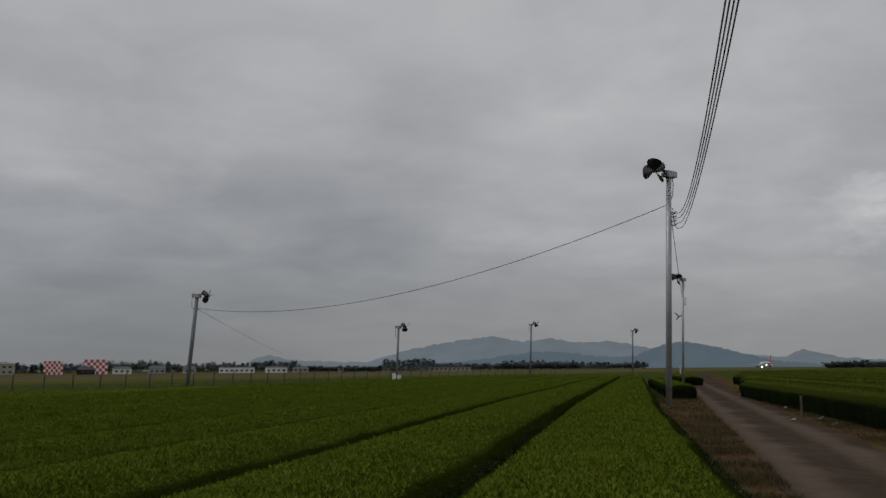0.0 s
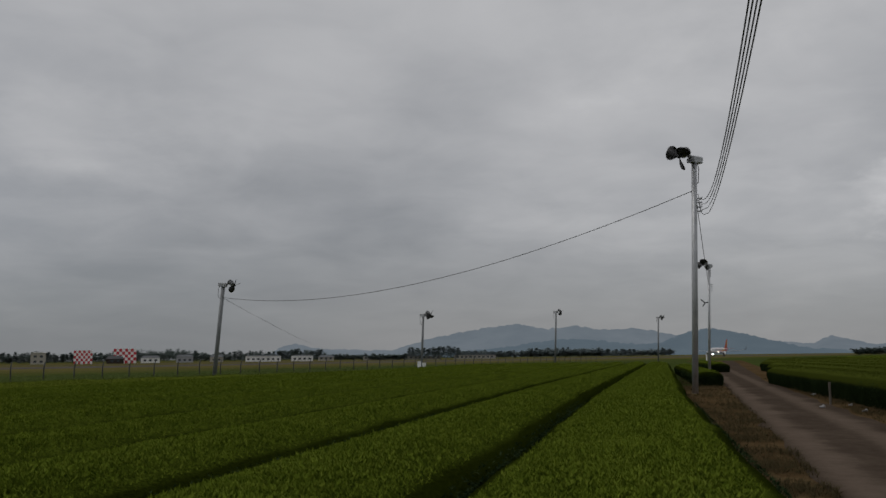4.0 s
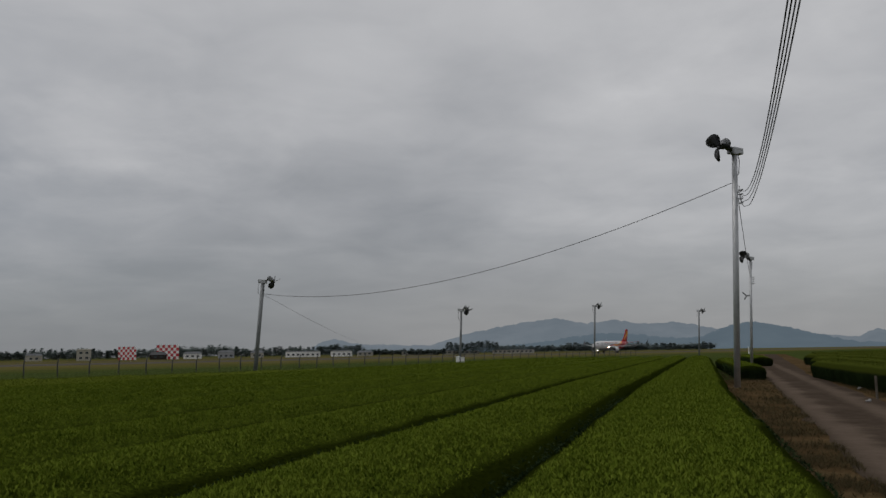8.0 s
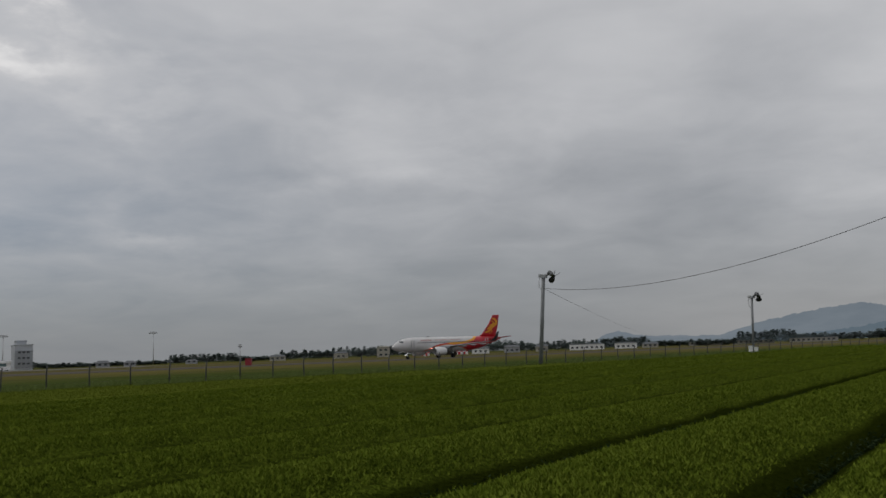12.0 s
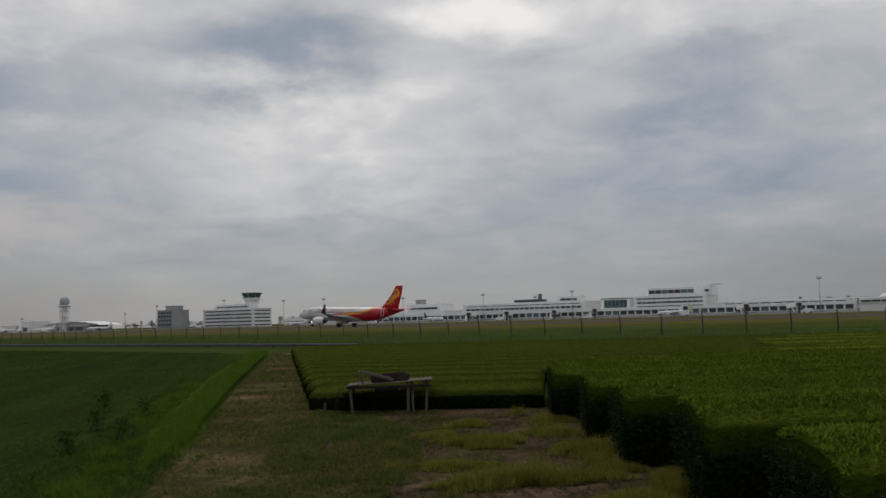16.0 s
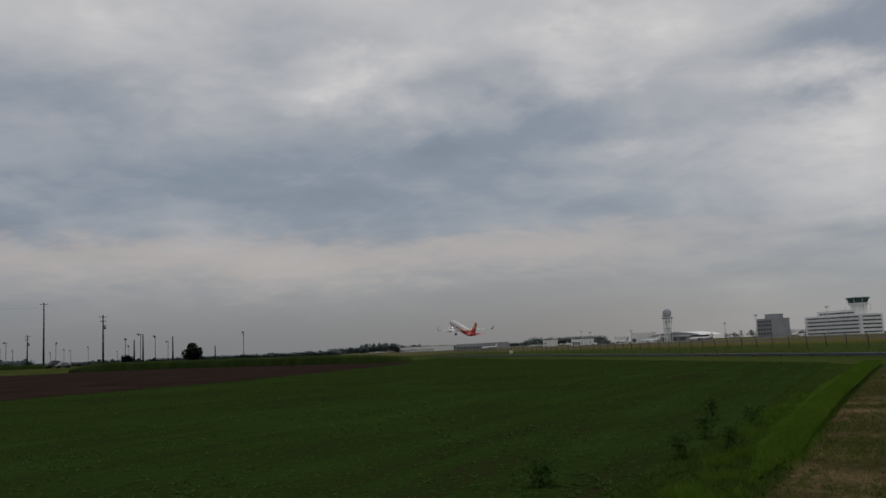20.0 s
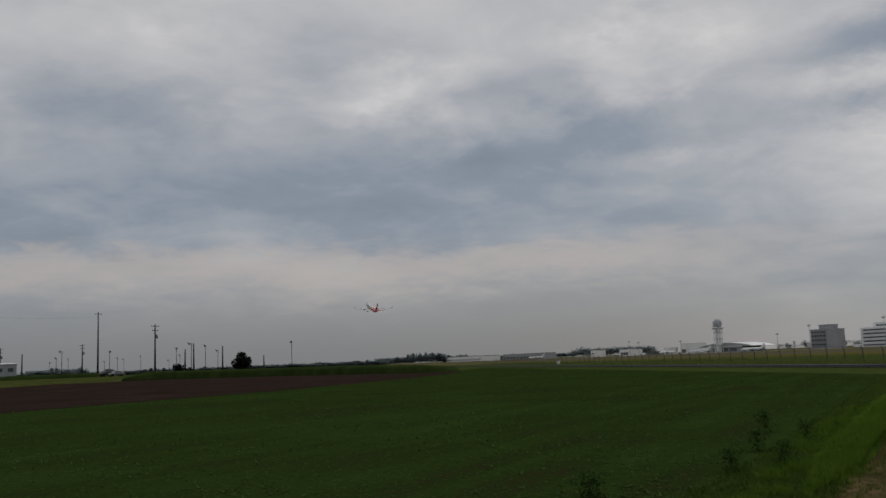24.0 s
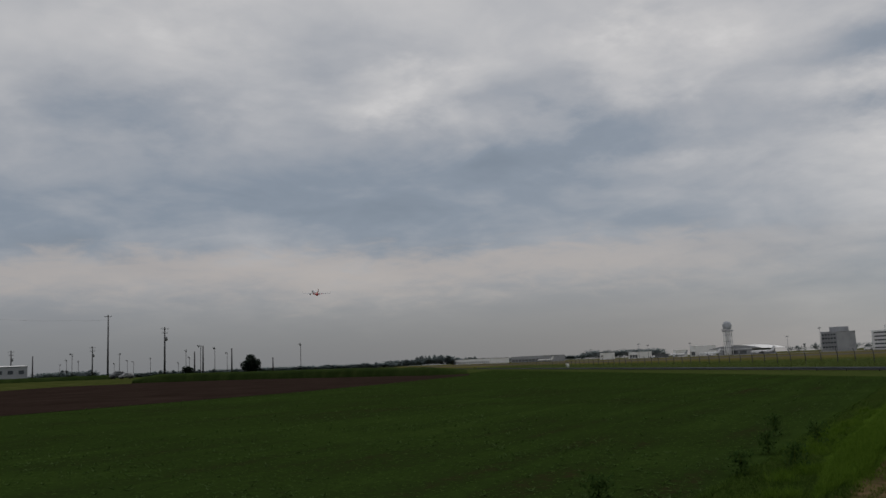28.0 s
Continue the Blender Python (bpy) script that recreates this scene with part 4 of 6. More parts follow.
def airliner(m, body_mat, fin_mat, tip_mat, label, moving, name="airliner", group=""):
    ob = thing(name, label, "airliner", m, group)
    body = part("fuselage", fuselage(body_mat), ob, "white and red painted fuselage" if moving else "white fuselage")
    for sd in (-1, 1):
        w = [(sd * 1.2, 5.6, 2.75, 7.6, 0.95, 0), (sd * 2.0, 4.9, 2.8, 6.9, 0.85, 0), (sd * 6.4, 2.2, 3.2, 3.9, 0.5, 0), (sd * 12.0, -1.0, 3.72, 2.6, 0.3, 0), (sd * 16.6, -3.5, 4.15, 1.6, 0.18, 0)]
        wing = part("wing", panel(w, M["plane_grey"], "wing"), ob, "grey swept wing")
        tip = [(sd * 16.6, -3.5, 4.15, 1.6, 0.18, 0), (sd * 17.15, -3.9, 4.4, 1.4, 0.15, 0.5), (sd * 17.55, -4.5, 5.2, 1.1, 0.12, 1), (sd * 17.9, -5.3, 6.6, 0.55, 0.07, 1)]
        part("winglet", panel(tip, tip_mat, "winglet"), wing, "upturned wing tip")
        for q in (5.0, 8.6, 11.6):
            part("flap_fairing", MB().tube([(sd * q, 0.4 - q * 0.3, 2.85 + q * 0.06), (sd * q, -1.2 - q * 0.3, 2.72 + q * 0.06), (sd * q, -2.9 - q * 0.25, 2.8 + q * 0.06)], [0.05, 0.22, 0.03], 8), wing, "", M["plane_grey"], True)
        e = [(0.0, 0.86), (0.12, 1.0), (0.6, 1.13), (1.8, 1.17), (3.0, 1.02), (3.5, 0.86)]
        nac = part("engine", MB().tube([(sd * 5.75, 7.3 - d, 1.85) for d, r in e], [r for d, r in e], 20, False), ob, "white engine nacelle", M["plane_white"], True)
        part("intake_lip", MB().tube([(sd * 5.75, 7.36, 1.85), (sd * 5.75, 7.2, 1.85), (sd * 5.75, 6.7, 1.85)], [0.9, 0.84, 0.8], 20, False), nac, "bare metal intake lip", M["galv"], True)
        part("fan_disc", MB().tube([(sd * 5.75, 6.9, 1.85), (sd * 5.75, 6.6, 1.85)], [0.1, 0.82], 20), nac, "dark fan face", M["dark_steel"], True)
        part("exhaust", MB().tube([(sd * 5.75, 4.2, 1.85), (sd * 5.75, 3.4, 1.87), (sd * 5.75, 2.6, 1.9)], [0.8, 0.55, 0.12], 16), nac, "", M["dark_steel"], True)
        part("pylon", MB().box((sd * 5.75, 4.2, 2.85), (0.3, 3.4, 0.7), 0, 0.1), nac, "", M["plane_grey"])
        t = [(sd * 0.4, -14.3, 5.0, 3.9, 0.4, 0), (sd * 3.2, -16.0, 5.25, 2.7, 0.28, 0), (sd * 6.2, -17.8, 5.55, 1.5, 0.15, 0)]
        part("tailplane", panel(t, fin_mat if moving else M["plane_white"], "tailplane"), ob)
        row = MB()
        for j in range(34):
            d = 7.4 + 0.62 * j
            row.box((sd * 1.955, NOSE - d, 4.35), (0.06, 0.24, 0.36), 0, 0.02)
        tagged(part("cabin_windows", row, body, "row of small dark cabin windows", M["window_dark"]), kind="stuff")
        part("cockpit_window", MB().add([(sd * 0.25, NOSE - 1.75, 4.55), (sd * 1.0, NOSE - 2.05, 4.5), (sd * 1.38, NOSE - 2.9, 4.42), (sd * 1.32, NOSE - 3.0, 4.8), (sd * 0.9, NOSE - 2.55, 4.93), (sd * 0.25, NOSE - 2.35, 4.97)], [(0, 1, 4, 5), (1, 2, 3, 4)]), body, "dark cockpit window", M["window_dark"])
        for d in (5.6, 31.2):
            mb = MB()
            xo = sd * (1.95 if d < 20 else 1.48)
            zc = 4.0 if d < 20 else 4.35
            for yy in (-0.43, 0.43):
                mb.box((xo, NOSE - d + yy, zc), (0.14, 0.07, 1.9))
            for zz in (-0.95, 0.95):
                mb.box((xo - sd * 0.12 * (zz > 0), NOSE - d, zc + zz), (0.24, 0.93, 0.07))
            part("door_outline", mb, body, "", M["plane_white"] if (moving and d > 20) else M["plane_grey"])
        if moving:
            bars = MB()
            for j in range(5):
                bars.box((sd * 1.86, NOSE - 8.6 - j * 0.75, 4.98), (0.08, 0.42, 0.34))
            for j in range(14):
                bars.box((sd * 1.86, NOSE - 13.3 - j * 0.62, 4.98), (0.08, 0.3, 0.24))
            part("title_bars", bars, body, "small red lettering on the upper side", M["title_pink"])
            loop = [(-15.9 - 0.62 * math.cos(radians(g)), 7.15 + 0.52 * math.sin(radians(g))) for g in range(-30, 300, 22)]
            for line, wid in (([(-16.7, 10.95), (-17.7, 10.75), (-18.25, 10.1), (-18.0, 9.4), (-17.1, 8.75), (-15.9, 8.25), (-14.8, 7.85)], 0.95),
                              ([(-16.3, 10.25), (-17.0, 10.05), (-17.2, 9.6), (-16.6, 9.15), (-16.0, 8.85), (-15.4, 8.65)], 0.5), (loop, 0.36), ([(-16.6, 8.0), (-15.6, 7.4), (-14.6, 7.0), (-13.8, 6.85)], 0.5)):
                ring = []
                for j, (yy, zz) in enumerate(line):
                    (ya, za), (yb, zb) = line[max(j - 1, 0)], line[min(j + 1, len(line) - 1)]
                    ln = math.hypot(yb - ya, zb - za)
                    wj = wid / 2 * math.sin(math.pi * (0.14 + 0.72 * j / (len(line) - 1)))
                    ny, nz = -(zb - za) / ln * wj, (yb - ya) / ln * wj
                    ring.append([(sd * 0.235, yy + ny, zz + nz), (sd * 0.235, yy - ny, zz - nz)])
                part("tail_swirl", MB().loft(ring, False, False), ob, "golden swirl on the tail fin", M["yellow_paint"])
    part("tail_fin", panel([(0, -11.4, 5.5, 6.6, 0.45, 1), (0, -13.0, 6.5, 5.2, 0.42, 1), (0, -15.5, 9.4, 3.5, 0.34, 1), (0, -17.0, 11.85, 2.45, 0.26, 1), (0, -17.3, 12.05, 2.05, 0.2, 1)], fin_mat, "tail_fin"), ob, "red tail fin" if moving else "coloured tail fin")
    gears = []
    for gx, gy, wr, ww, top in ((0, 12.64, 0.38, 0.22, 2.1), (-3.8, 0, 0.58, 0.42, 2.6), (3.8, 0, 0.58, 0.42, 2.6)):
        g = part("landing_gear", MB().tube([(0, 0, 0), (0, 0, wr - top)], [0.12, 0.1], 8).box((0, 0, wr - top + 0.02), (0.9, 0.14, 0.14)), ob, "white strut with black wheels", M["plane_white"], False, pose(gx, gy, top))
        for sx in (-1, 1):
            ty = part("tyre", MB().tube([(sx * (0.3 - ww / 2), 0, wr - top), (sx * (0.3 - ww / 2 + 0.05), 0, wr - top), (sx * (0.3 + ww / 2 - 0.05), 0, wr - top), (sx * (0.3 + ww / 2), 0, wr - top)], [wr * 0.8, wr, wr, wr * 0.8], 18), g, "", M["rubber"], True)
        gears.append(g)
    if moving:
        # each lamp is a glowing disc in a dark cowl that hides it from the side
        for nm, lx, ly, lz, lr, sg in (("landing_light", 0, 13.0, 1.25, 0.26, 1), ("wing_light", 1.95, 5.3, 2.75, 0.2, 1), ("wing_light", -1.95, 5.3, 2.75, 0.2, 1)):
            cowl = part(nm, MB().tube([(lx, ly - sg * 0.25, lz), (lx, ly + sg * 0.30, lz)], [lr * 0.6, lr * 1.1], 12, False), ob, "lamp in a dark cowl", M["dark_steel"])
            part("lens", MB().tube([(lx, ly - sg * 0.02, lz), (lx, ly, lz)], [lr * 0.7, lr * 0.7], 12), cowl, "bright white lamp lens", M["lamp_glow"])
    return ob, gears


PLANE, GEARS = airliner(None, M["livery"], M["plane_red"], M["dark_steel"], "white airliner with red and yellow tail taking off", True)


# ---- airport buildings ----
FACE = RUN_AZ + 90       # local x runs along the runway, local y faces it


def building(name, label, a0, a1, p, depth, z1, wall, bands=(), roof=None, z0=0.0, category="building", side_bands=False, parapet=0.5, on=None):
    """A block seen between a0 and a1 on the line 490 m off; bands: low, high, pane width, gap, material. on: the building it stands upon."""
    k = p / 490.0
    a0, a1, z1, z0 = a0 * k, a1 * k, 1.6 + (z1 - 1.6) * k, z0
    if a1 > 0:
        a1 = min(a1 * (p + depth) / p, a0 - 5)
    if a0 < 0:
        a0 = max(a0 * (p + depth) / p, a1 + 5)
    x, y = field((a0 + a1) / 2, p)
    w = abs(a1 - a0)
    if on is None:
        ob = thing(name, label, category, pose(x, y, 0, 0, 0, FACE))
        part("wall", MB().box((0, -depth / 2, (z0 + z1) / 2), (w, depth, z1 - z0)), ob, "", wall)
    else:
        m = on.matrix_basis.inverted() @ pose(x, y, 0, 0, 0, FACE)
        ob = part("upper_storey", MB().box((0, -depth / 2, (z0 + z1) / 2), (w, depth, z1 - z0)), on, label, wall, False, m)
    part("roof", MB().box((0, -depth / 2, z1 + parapet / 2), (w + 0.6, depth + 0.6, parapet), 0, 0.1), ob, "", roof or wall)
    for lo, hi, pw, gap, mat in bands:
        n = max(1, int((w - 1.0) / (pw + gap)))
        me = MB().box((0, 0, 0), (pw, 0.12, hi - lo)).mesh("window", mat)
        sill = MB().box((0, 0.3, 0), (w + 0.5, 0.9, 0.34), 0, 0.04).mesh("sill", wall)
        part("sill", sill, ob, "", None, False, pose(0, 0.02, lo - 0.3))
        part("fascia", sill, ob, "", None, False, pose(0, 0.02, hi + 0.3))
        pale = MB().box((0, 0, 0), (pw, 0.12, hi - lo)).mesh("window", M["green_glass"])
        for i in range(n):
            part("window", pale if (i * 7 + n) % 11 in (2, 3, 7) and mat is M["window_dark"] else me, ob, "", None, False, pose((i - (n - 1) / 2) * (pw + gap), 0.05, (lo + hi) / 2))
        if side_bands:
            m2 = max(1, int((depth - 1) / (pw + gap)))
            for i in range(m2):
                part("window", me, ob, "", None, False, pose(-w / 2 - 0.05, -depth / 2 + (i - (m2 - 1) / 2) * (pw + gap), (lo + hi) / 2, 0, 0, 90))
    return ob


WD, WH = M["window_dark"], M["white_paint"]
building("arrivals_hall", "low white international terminal with window strips", 14.5, -43, 492, 24, 10.0, WH, [(7.1, 8.1, 5.6, 0.9, WD), (4.2, 4.9, 5.6, 0.6, WD)])
building("bus_lounge", "low white annexe with dark windows", -14, -39, 488, 3.5, 4.6, WH, [(0.9, 2.6, 6.2, 0.5, WD)])
building("arrivals_glass", "low glazed lobby of the arrivals hall", 20, 1, 489, 3, 3.6, WH, [(0.8, 3.0, 3.2, 0.5, WD)])
building("glass_annexe", "low white annexe with greenish glass", -43.5, -63, 494, 14, 4.6, WH, [(1.2, 3.8, 4.4, 0.5, M["green_glass"])])
building("link_block", "white link block with a strip of windows", 40, 14.5, 493, 18, 6.4, WH, [(4.6, 5.5, 4.4, 0.4, WD)])
dome = MB().loft([[(r * math.cos(i * math.pi / 9), r * math.sin(i * math.pi / 9), z) for i in range(18)] for r, z in ((4.4, 6.6), (4.0, 7.6), (3.0, 8.4), (1.5, 8.9), (0.1, 9.0))])
solo("roof_dome", dome, "white shallow roof dome", "dome", WH, pose(*field(27, 500), 0), smooth=True)
building("boarding_lounge", "long low white boarding lounge with a window strip", 365, 41, 486, 10, 4.9, WH, [(1.5, 3.7, 3.6, 0.9, WD)])
building("concourse_roof", "white flat concourse behind the boarding lounge", 365, 267, 498, 26, 6.9, WH)
building("concourse_roof", "white flat concourse behind the boarding lounge", 109, 41, 500, 20, 6.6, WH, [(5.5, 6.0, 5.0, 1.2, WD)])
MAIN = building("main_terminal", "white stepped terminal with long window bands", 156, 109.5, 497, 30, 11.4, WH, [(9.7, 10.5, 2.6, 0.3, WD), (7.3, 8.4, 2.6, 0.3, WD), (5.1, 6.0, 2.6, 0.3, WD)])
building("upper_storey", "set-back white storey with a dark window strip", 148, 118, 503, 16, 15.4, WH, [(12.9, 14.9, 3.4, 0.3, WD)], z0=11.4, on=MAIN)
building("upper_storey", "white corner block on the roof", 117.6, 110, 502, 14, 15.9, WH, [(13.2, 14.4, 2.2, 0.8, WD)], z0=11.4, on=MAIN)
building("upper_storey", "thin pale canopy on the roof corner", 112.5, 108.5, 501, 6, 16.9, WH, z0=16.9, on=MAIN)
building("glazed_hall", "glazed dark blue-green hall in the terminal front", 175.5, 156.3, 495, 8, 10.6, WH, [(5.6, 10.1, 2.2, 0.12, M["tower_glass"])], M["tower_glass"])
CHECK = building("check_in_hall", "white two-storey check-in hall", 267, 176, 498, 28, 10.0, WH, [(6.3, 7.6, 2.8, 0.6, WD), (8.8, 9.2, 8.0, 0.6, WD)])
building("roof_plant", "low plant room with dark windows", 203, 185, 506, 10, 12.9, WH, [(11.0, 12.4, 3.4, 0.3, WD)], z0=10.0, on=CHECK)
building("roof_canopy", "dark flat roof canopy", 231, 210, 504, 10, 11.7, M["roof_grey"], [(10.3, 11.2, 2.0, 0.8, WD)], z0=10.0, on=CHECK)
x, y = field(222, 508)
solo("vent_stack", MB().box((x, y, 13.4), (1.6, 1.6, 4.2), 0.6, 0.1).box((x, y, 15.4), (2.4, 1.2, 0.8), 0.6, 0.1), "dark vent stack on the terminal roof", "vent stack", M["roof_grey"])
LOFT = building("roof_lounge", "white rooftop lounge with a dark window strip", 308.5, 274, 500, 18, 11.3, WH, [(8.4, 9.7, 5.0, 0.3, WD)])
building("roof_plant", "small grey tank room on the roof", 302, 297, 506, 5, 14.2, M["grey_wall"], z0=11.3, on=LOFT)
building("flat_lounge", "low white lounge with a thin flat roof", 412, 367, 490, 14, 4.7, WH, [(1.0, 3.2, 5.0, 1.0, M["roof_grey"])])
TOWER = building("tower_office", "white five-storey office block under the control tower", 491, 424, 488, 20, 13.2, WH, [(1.0, 1.9, 2.6, 0.25, WD), (3.6, 4.6, 2.6, 0.25, WD), (6.2, 7.2, 2.6, 0.25, WD), (8.8, 9.8, 2.6, 0.25, WD), (11.4, 12.3, 2.6, 0.25, WD)], side_bands=True)
building("tower_step", "white rooftop storey with plant", 479, 436, 492, 10, 16.4, WH, [(14.3, 15.4, 2.8, 0.6, WD)], z0=13.0, side_bands=True, on=TOWER)
WEATHER = building("weather_office", "grey concrete office block with a stepped roof", 540, 506, 500, 18, 14.2, M["grey_wall"], [(2.5, 3.8, 1.8, 1.2, WD), (5.8, 7.1, 1.8, 1.2, WD), (9.1, 10.4, 1.8, 1.2, WD), (12.0, 13.2, 1.8, 1.2, WD)])
building("weather_office_top", "grey rooftop block of the weather office", 531, 512, 508, 10, 17.4, M["grey_wall"], (), z0=14.0, on=WEATHER)
HANGAR = building("hangar", "grey aircraft hangar with a shallow white barrel roof", 668, 592, 500, 24, 4.6, M["grey_wall"], [(0.4, 3.4, 9.0, 3.0, M["roof_grey"])], M["white_paint"])
arc = [(-39 + 78 * i / 16, 4.9 + 3.4 * math.sin(math.pi * i / 16) ** 0.8) for i in range(17)]
part("barrel_roof", MB().loft([[(q * 0.97, yy, z) for q, z in arc] for yy in (0.3, -23.5)], False, False), HANGAR, "white barrel roof", WH)
part("gable", MB().add([(q * 0.97, 0.2, z) for q, z in arc], [tuple(range(17))]), HANGAR, "", M["grey_wall"])
building("hangar_annexe", "white hangar annexe with large doors", 709, 670, 498, 22, 9.1, WH, [(0.6, 4.2, 6.0, 1.2, M["roof_grey"])])
building("small_store", "white store block with dark doors", 737, 714, 502, 12, 6.1, WH, [(0.6, 2.8, 4.0, 1.0, M["grey_wall"])])
building("dark_shelter", "low dark vehicle shelter", 774, 744, 502, 10, 3.0, M["roof_grey"])
building("fire_station", "white fire station with dark doors", 819, 775, 505, 16, 6.1, WH, [(0.4, 3.6, 4.4, 1.0, M["roof_grey"])])
building("store_block", "small white store block", 880, 848, 510, 14, 6.8, WH, [(3.4, 4.6, 3.0, 1.2, WD)])
building("cargo_block", "long grey cargo block with a flat roof", 1128, 966, 496, 20, 7.4, M["grey_wall"], [(1.0, 4.0, 8.0, 3.0, M["roof_grey"])])
building("freight_sheds", "long pale freight sheds with ribbed fronts", 1370, 1136, 492, 30, 7.6, WH, [(1.0, 4.0, 5.0, 3.0, M["grey_wall"])], M["roof_grey"])
HOTEL = building("hotel_block", "distant pale grey tower block", -63, -73, 520, 14, 12.6, M["hazed_grey"], [(3, 4, 1.4, 0.8, M["roof_grey"]), (6, 7, 1.4, 0.8, M["roof_grey"]), (9, 10, 1.4, 0.8, M["roof_grey"])])
building("hotel_core", "pale stair core of the tower block", -65, -70, 528, 8, 14.6, M["hazed_grey"], (), z0=12.0, on=HOTEL)


def control_tower():
    x, y = field(449, 497)
    ob = thing("control_tower", "white control tower with a dark glazed cab", "control tower", pose(x, y, 0, 0, 0, FACE))
    ring = lambda r, z, n=8: [(r * math.cos((i + 0.5) * 2 * math.pi / n), r * math.sin((i + 0.5) * 2 * math.pi / n), z) for i in range(n)]
    part("shaft", MB().loft([ring(5.0, 13), ring(5.0, 18.5), ring(6.6, 20.2), ring(6.6, 21.2)]), ob, "", WH)
    part("cab", MB().loft([ring(6.0, 21.2), ring(7.6, 24.4)]), ob, "blue-green outward-sloping tower glazing", M["tower_glass"])
    part("gallery", MB().loft([ring(7.3, 20.9), ring(7.3, 21.3)]), ob, "", WH)
    for i in range(8):
        g = (i + 0.5) * math.pi / 4
        part("mullion", MB().tube([(6.05 * math.cos(g), 6.05 * math.sin(g), 21.2), (7.65 * math.cos(g), 7.65 * math.sin(g), 24.4)], 0.12, 5), ob, "", WH)
    part("cab_roof", MB().loft([ring(8.2, 24.4), ring(8.2, 24.8), ring(6.5, 25.2)]), ob, "", M["tower_glass"])
    for dx, h in ((-9, 20.5), (-12, 19.8), (-6, 20.8), (9, 19)):
        part("aerial", MB().tube([(dx, 2, 16.4), (dx, 2, h)], 0.12, 5), ob, "", M["dark_steel"])


control_tower()


def radar_tower():
    x, y = field(661, 497)
    ob = thing("radar_tower", "pale radar tower with a round dome on columns", "radar tower", pose(x, y, 0, 0, 0, FACE))
    for sx in (-1, 0, 1):
        for sy in (-1, 1):
            part("column", MB().tube([(sx * 2.6, sy * 2.4, 0), (sx * 2.6, sy * 2.4, 21)], 0.42, 8), ob, "", M["white_paint"])
    part("platform", MB().box((0, 0, 21.4), (7.4, 6.6, 1.2), 0, 0.2), ob, "", M["grey_wall"])
    for zz in (17.6, 12.0, 6.4):
        part("brace_floor", MB().box((0, 0, zz), (6.2, 5.6, 0.4)), ob, "", M["grey_wall"])
    part("core", MB().box((0, 0, 10.5), (3.4, 3.4, 21)), ob, "", WH)
    dome = [[(r * math.cos(i * math.pi / 9), r * math.sin(i * math.pi / 9), z) for i in range(18)] for r, z in ((2.6, 22.4), (3.5, 23.4), (4.0, 25.0), (4.0, 26.4), (3.4, 28.2), (2.0, 29.4), (0.1, 29.9))]
    part("radome", MB().loft(dome), ob, "grey ribbed radome", M["hazed_grey"], True)
    part("rail", MB().box((0, 3.3, 22.9), (7.2, 0.1, 0.8)), ob, "", M["galv"])


radar_tower()


def light_mast(az, dist, height, wide, label):
    x, y = polar(az, dist)
    ob = thing("light_mast", label, "light mast", pose(x, y, 0, 0, 0, az + 180), "apron light masts")
    part("pole", MB().tube([(0, 0, 0), (0, 0, height)], [0.26, 0.14], 10), ob, "", M["galv"], True)
    part("head_frame", MB().box((0, 0, height), (wide, 0.5, 0.3)).box((0, 0, height + 0.8), (wide * 0.8, 0.4, 0.2)), ob, "", M["dark_steel"])
    for i in range(4):
        part("floodlight", MB().box(((i - 1.5) * wide / 4, 0.35, height + 0.25), (wide / 6, 0.5, 0.7), 0, 0.08), ob, "", M["galv"])


for az, el, p in ((54.55, 1.94, 470), (61.87, 1.93, 470), (76.66, 1.61, 480), (82.37, 1.57, 480), (79.02, 1.33, 512), (87.57, 1.5, 470), (92.66, 1.54, 470), (102.93, 1.32, 470), (104.76, 0.9, 480), (110.44, 0.72, 480), (113.56, 0.8, 480), (113.0, 0.72, 500), (98.9, 1.6, 470), (95.2, 1.5, 500)):
    d = p / math.cos(radians(az - 55.1))
    light_mast(az, d, 1.6 + d * math.tan(radians(el)) - 0.8, 2.4, "tall grey apron light mast")
for az, el, p in ((39.91, 1.86, 560), (48.2, 1.86, 560), (34.71, 0.92, 330)):
    d = p / math.cos(radians(az - 55.1))
    light_mast(az, d, 1.6 + d * math.tan(radians(el)) - 0.8, 5.0 if p > 400 else 1.5, "pale lattice light mast by the apron")

def boarding_bridge(a):
    x, y = field(a * 470 / 490, 470)
    ob = thing("boarding_bridge", "pale boarding bridge on a dark column", "boarding bridge", pose(x, y, 0, 0, 0, FACE + 20), "boarding bridges")
    part("tunnel", MB().loft([[(-1.5, -16, 2.4), (1.5, -16, 2.4), (1.5, -16, 4.6), (-1.5, -16, 4.6)], [(-1.5, 6, 3.2), (1.5, 6, 3.2), (1.5, 6, 5.6), (-1.5, 6, 5.6)]]), ob, "", M["white_paint"])
    part("cab", MB().box((0, 7.2, 4.2), (2.2, 1.8, 1.8), 0, 0.2), ob, "", M["dark_steel"])
    part("column", MB().box((0, 6.8, 1.6), (0.9, 0.8, 3.2)), ob, "", M["dark_steel"])
    part("service_stair", MB().loft([[(1.8, 6, 0), (2.6, 6, 0), (2.6, 6, 0.3), (1.8, 6, 0.3)], [(1.8, 1.5, 3.2), (2.6, 1.5, 3.2), (2.6, 1.5, 3.5), (1.8, 1.5, 3.5)]]), ob, "", M["galv"])


for a in (330, 262, 236, 205, 180, 128, 96, 70):
    boarding_bridge(a)


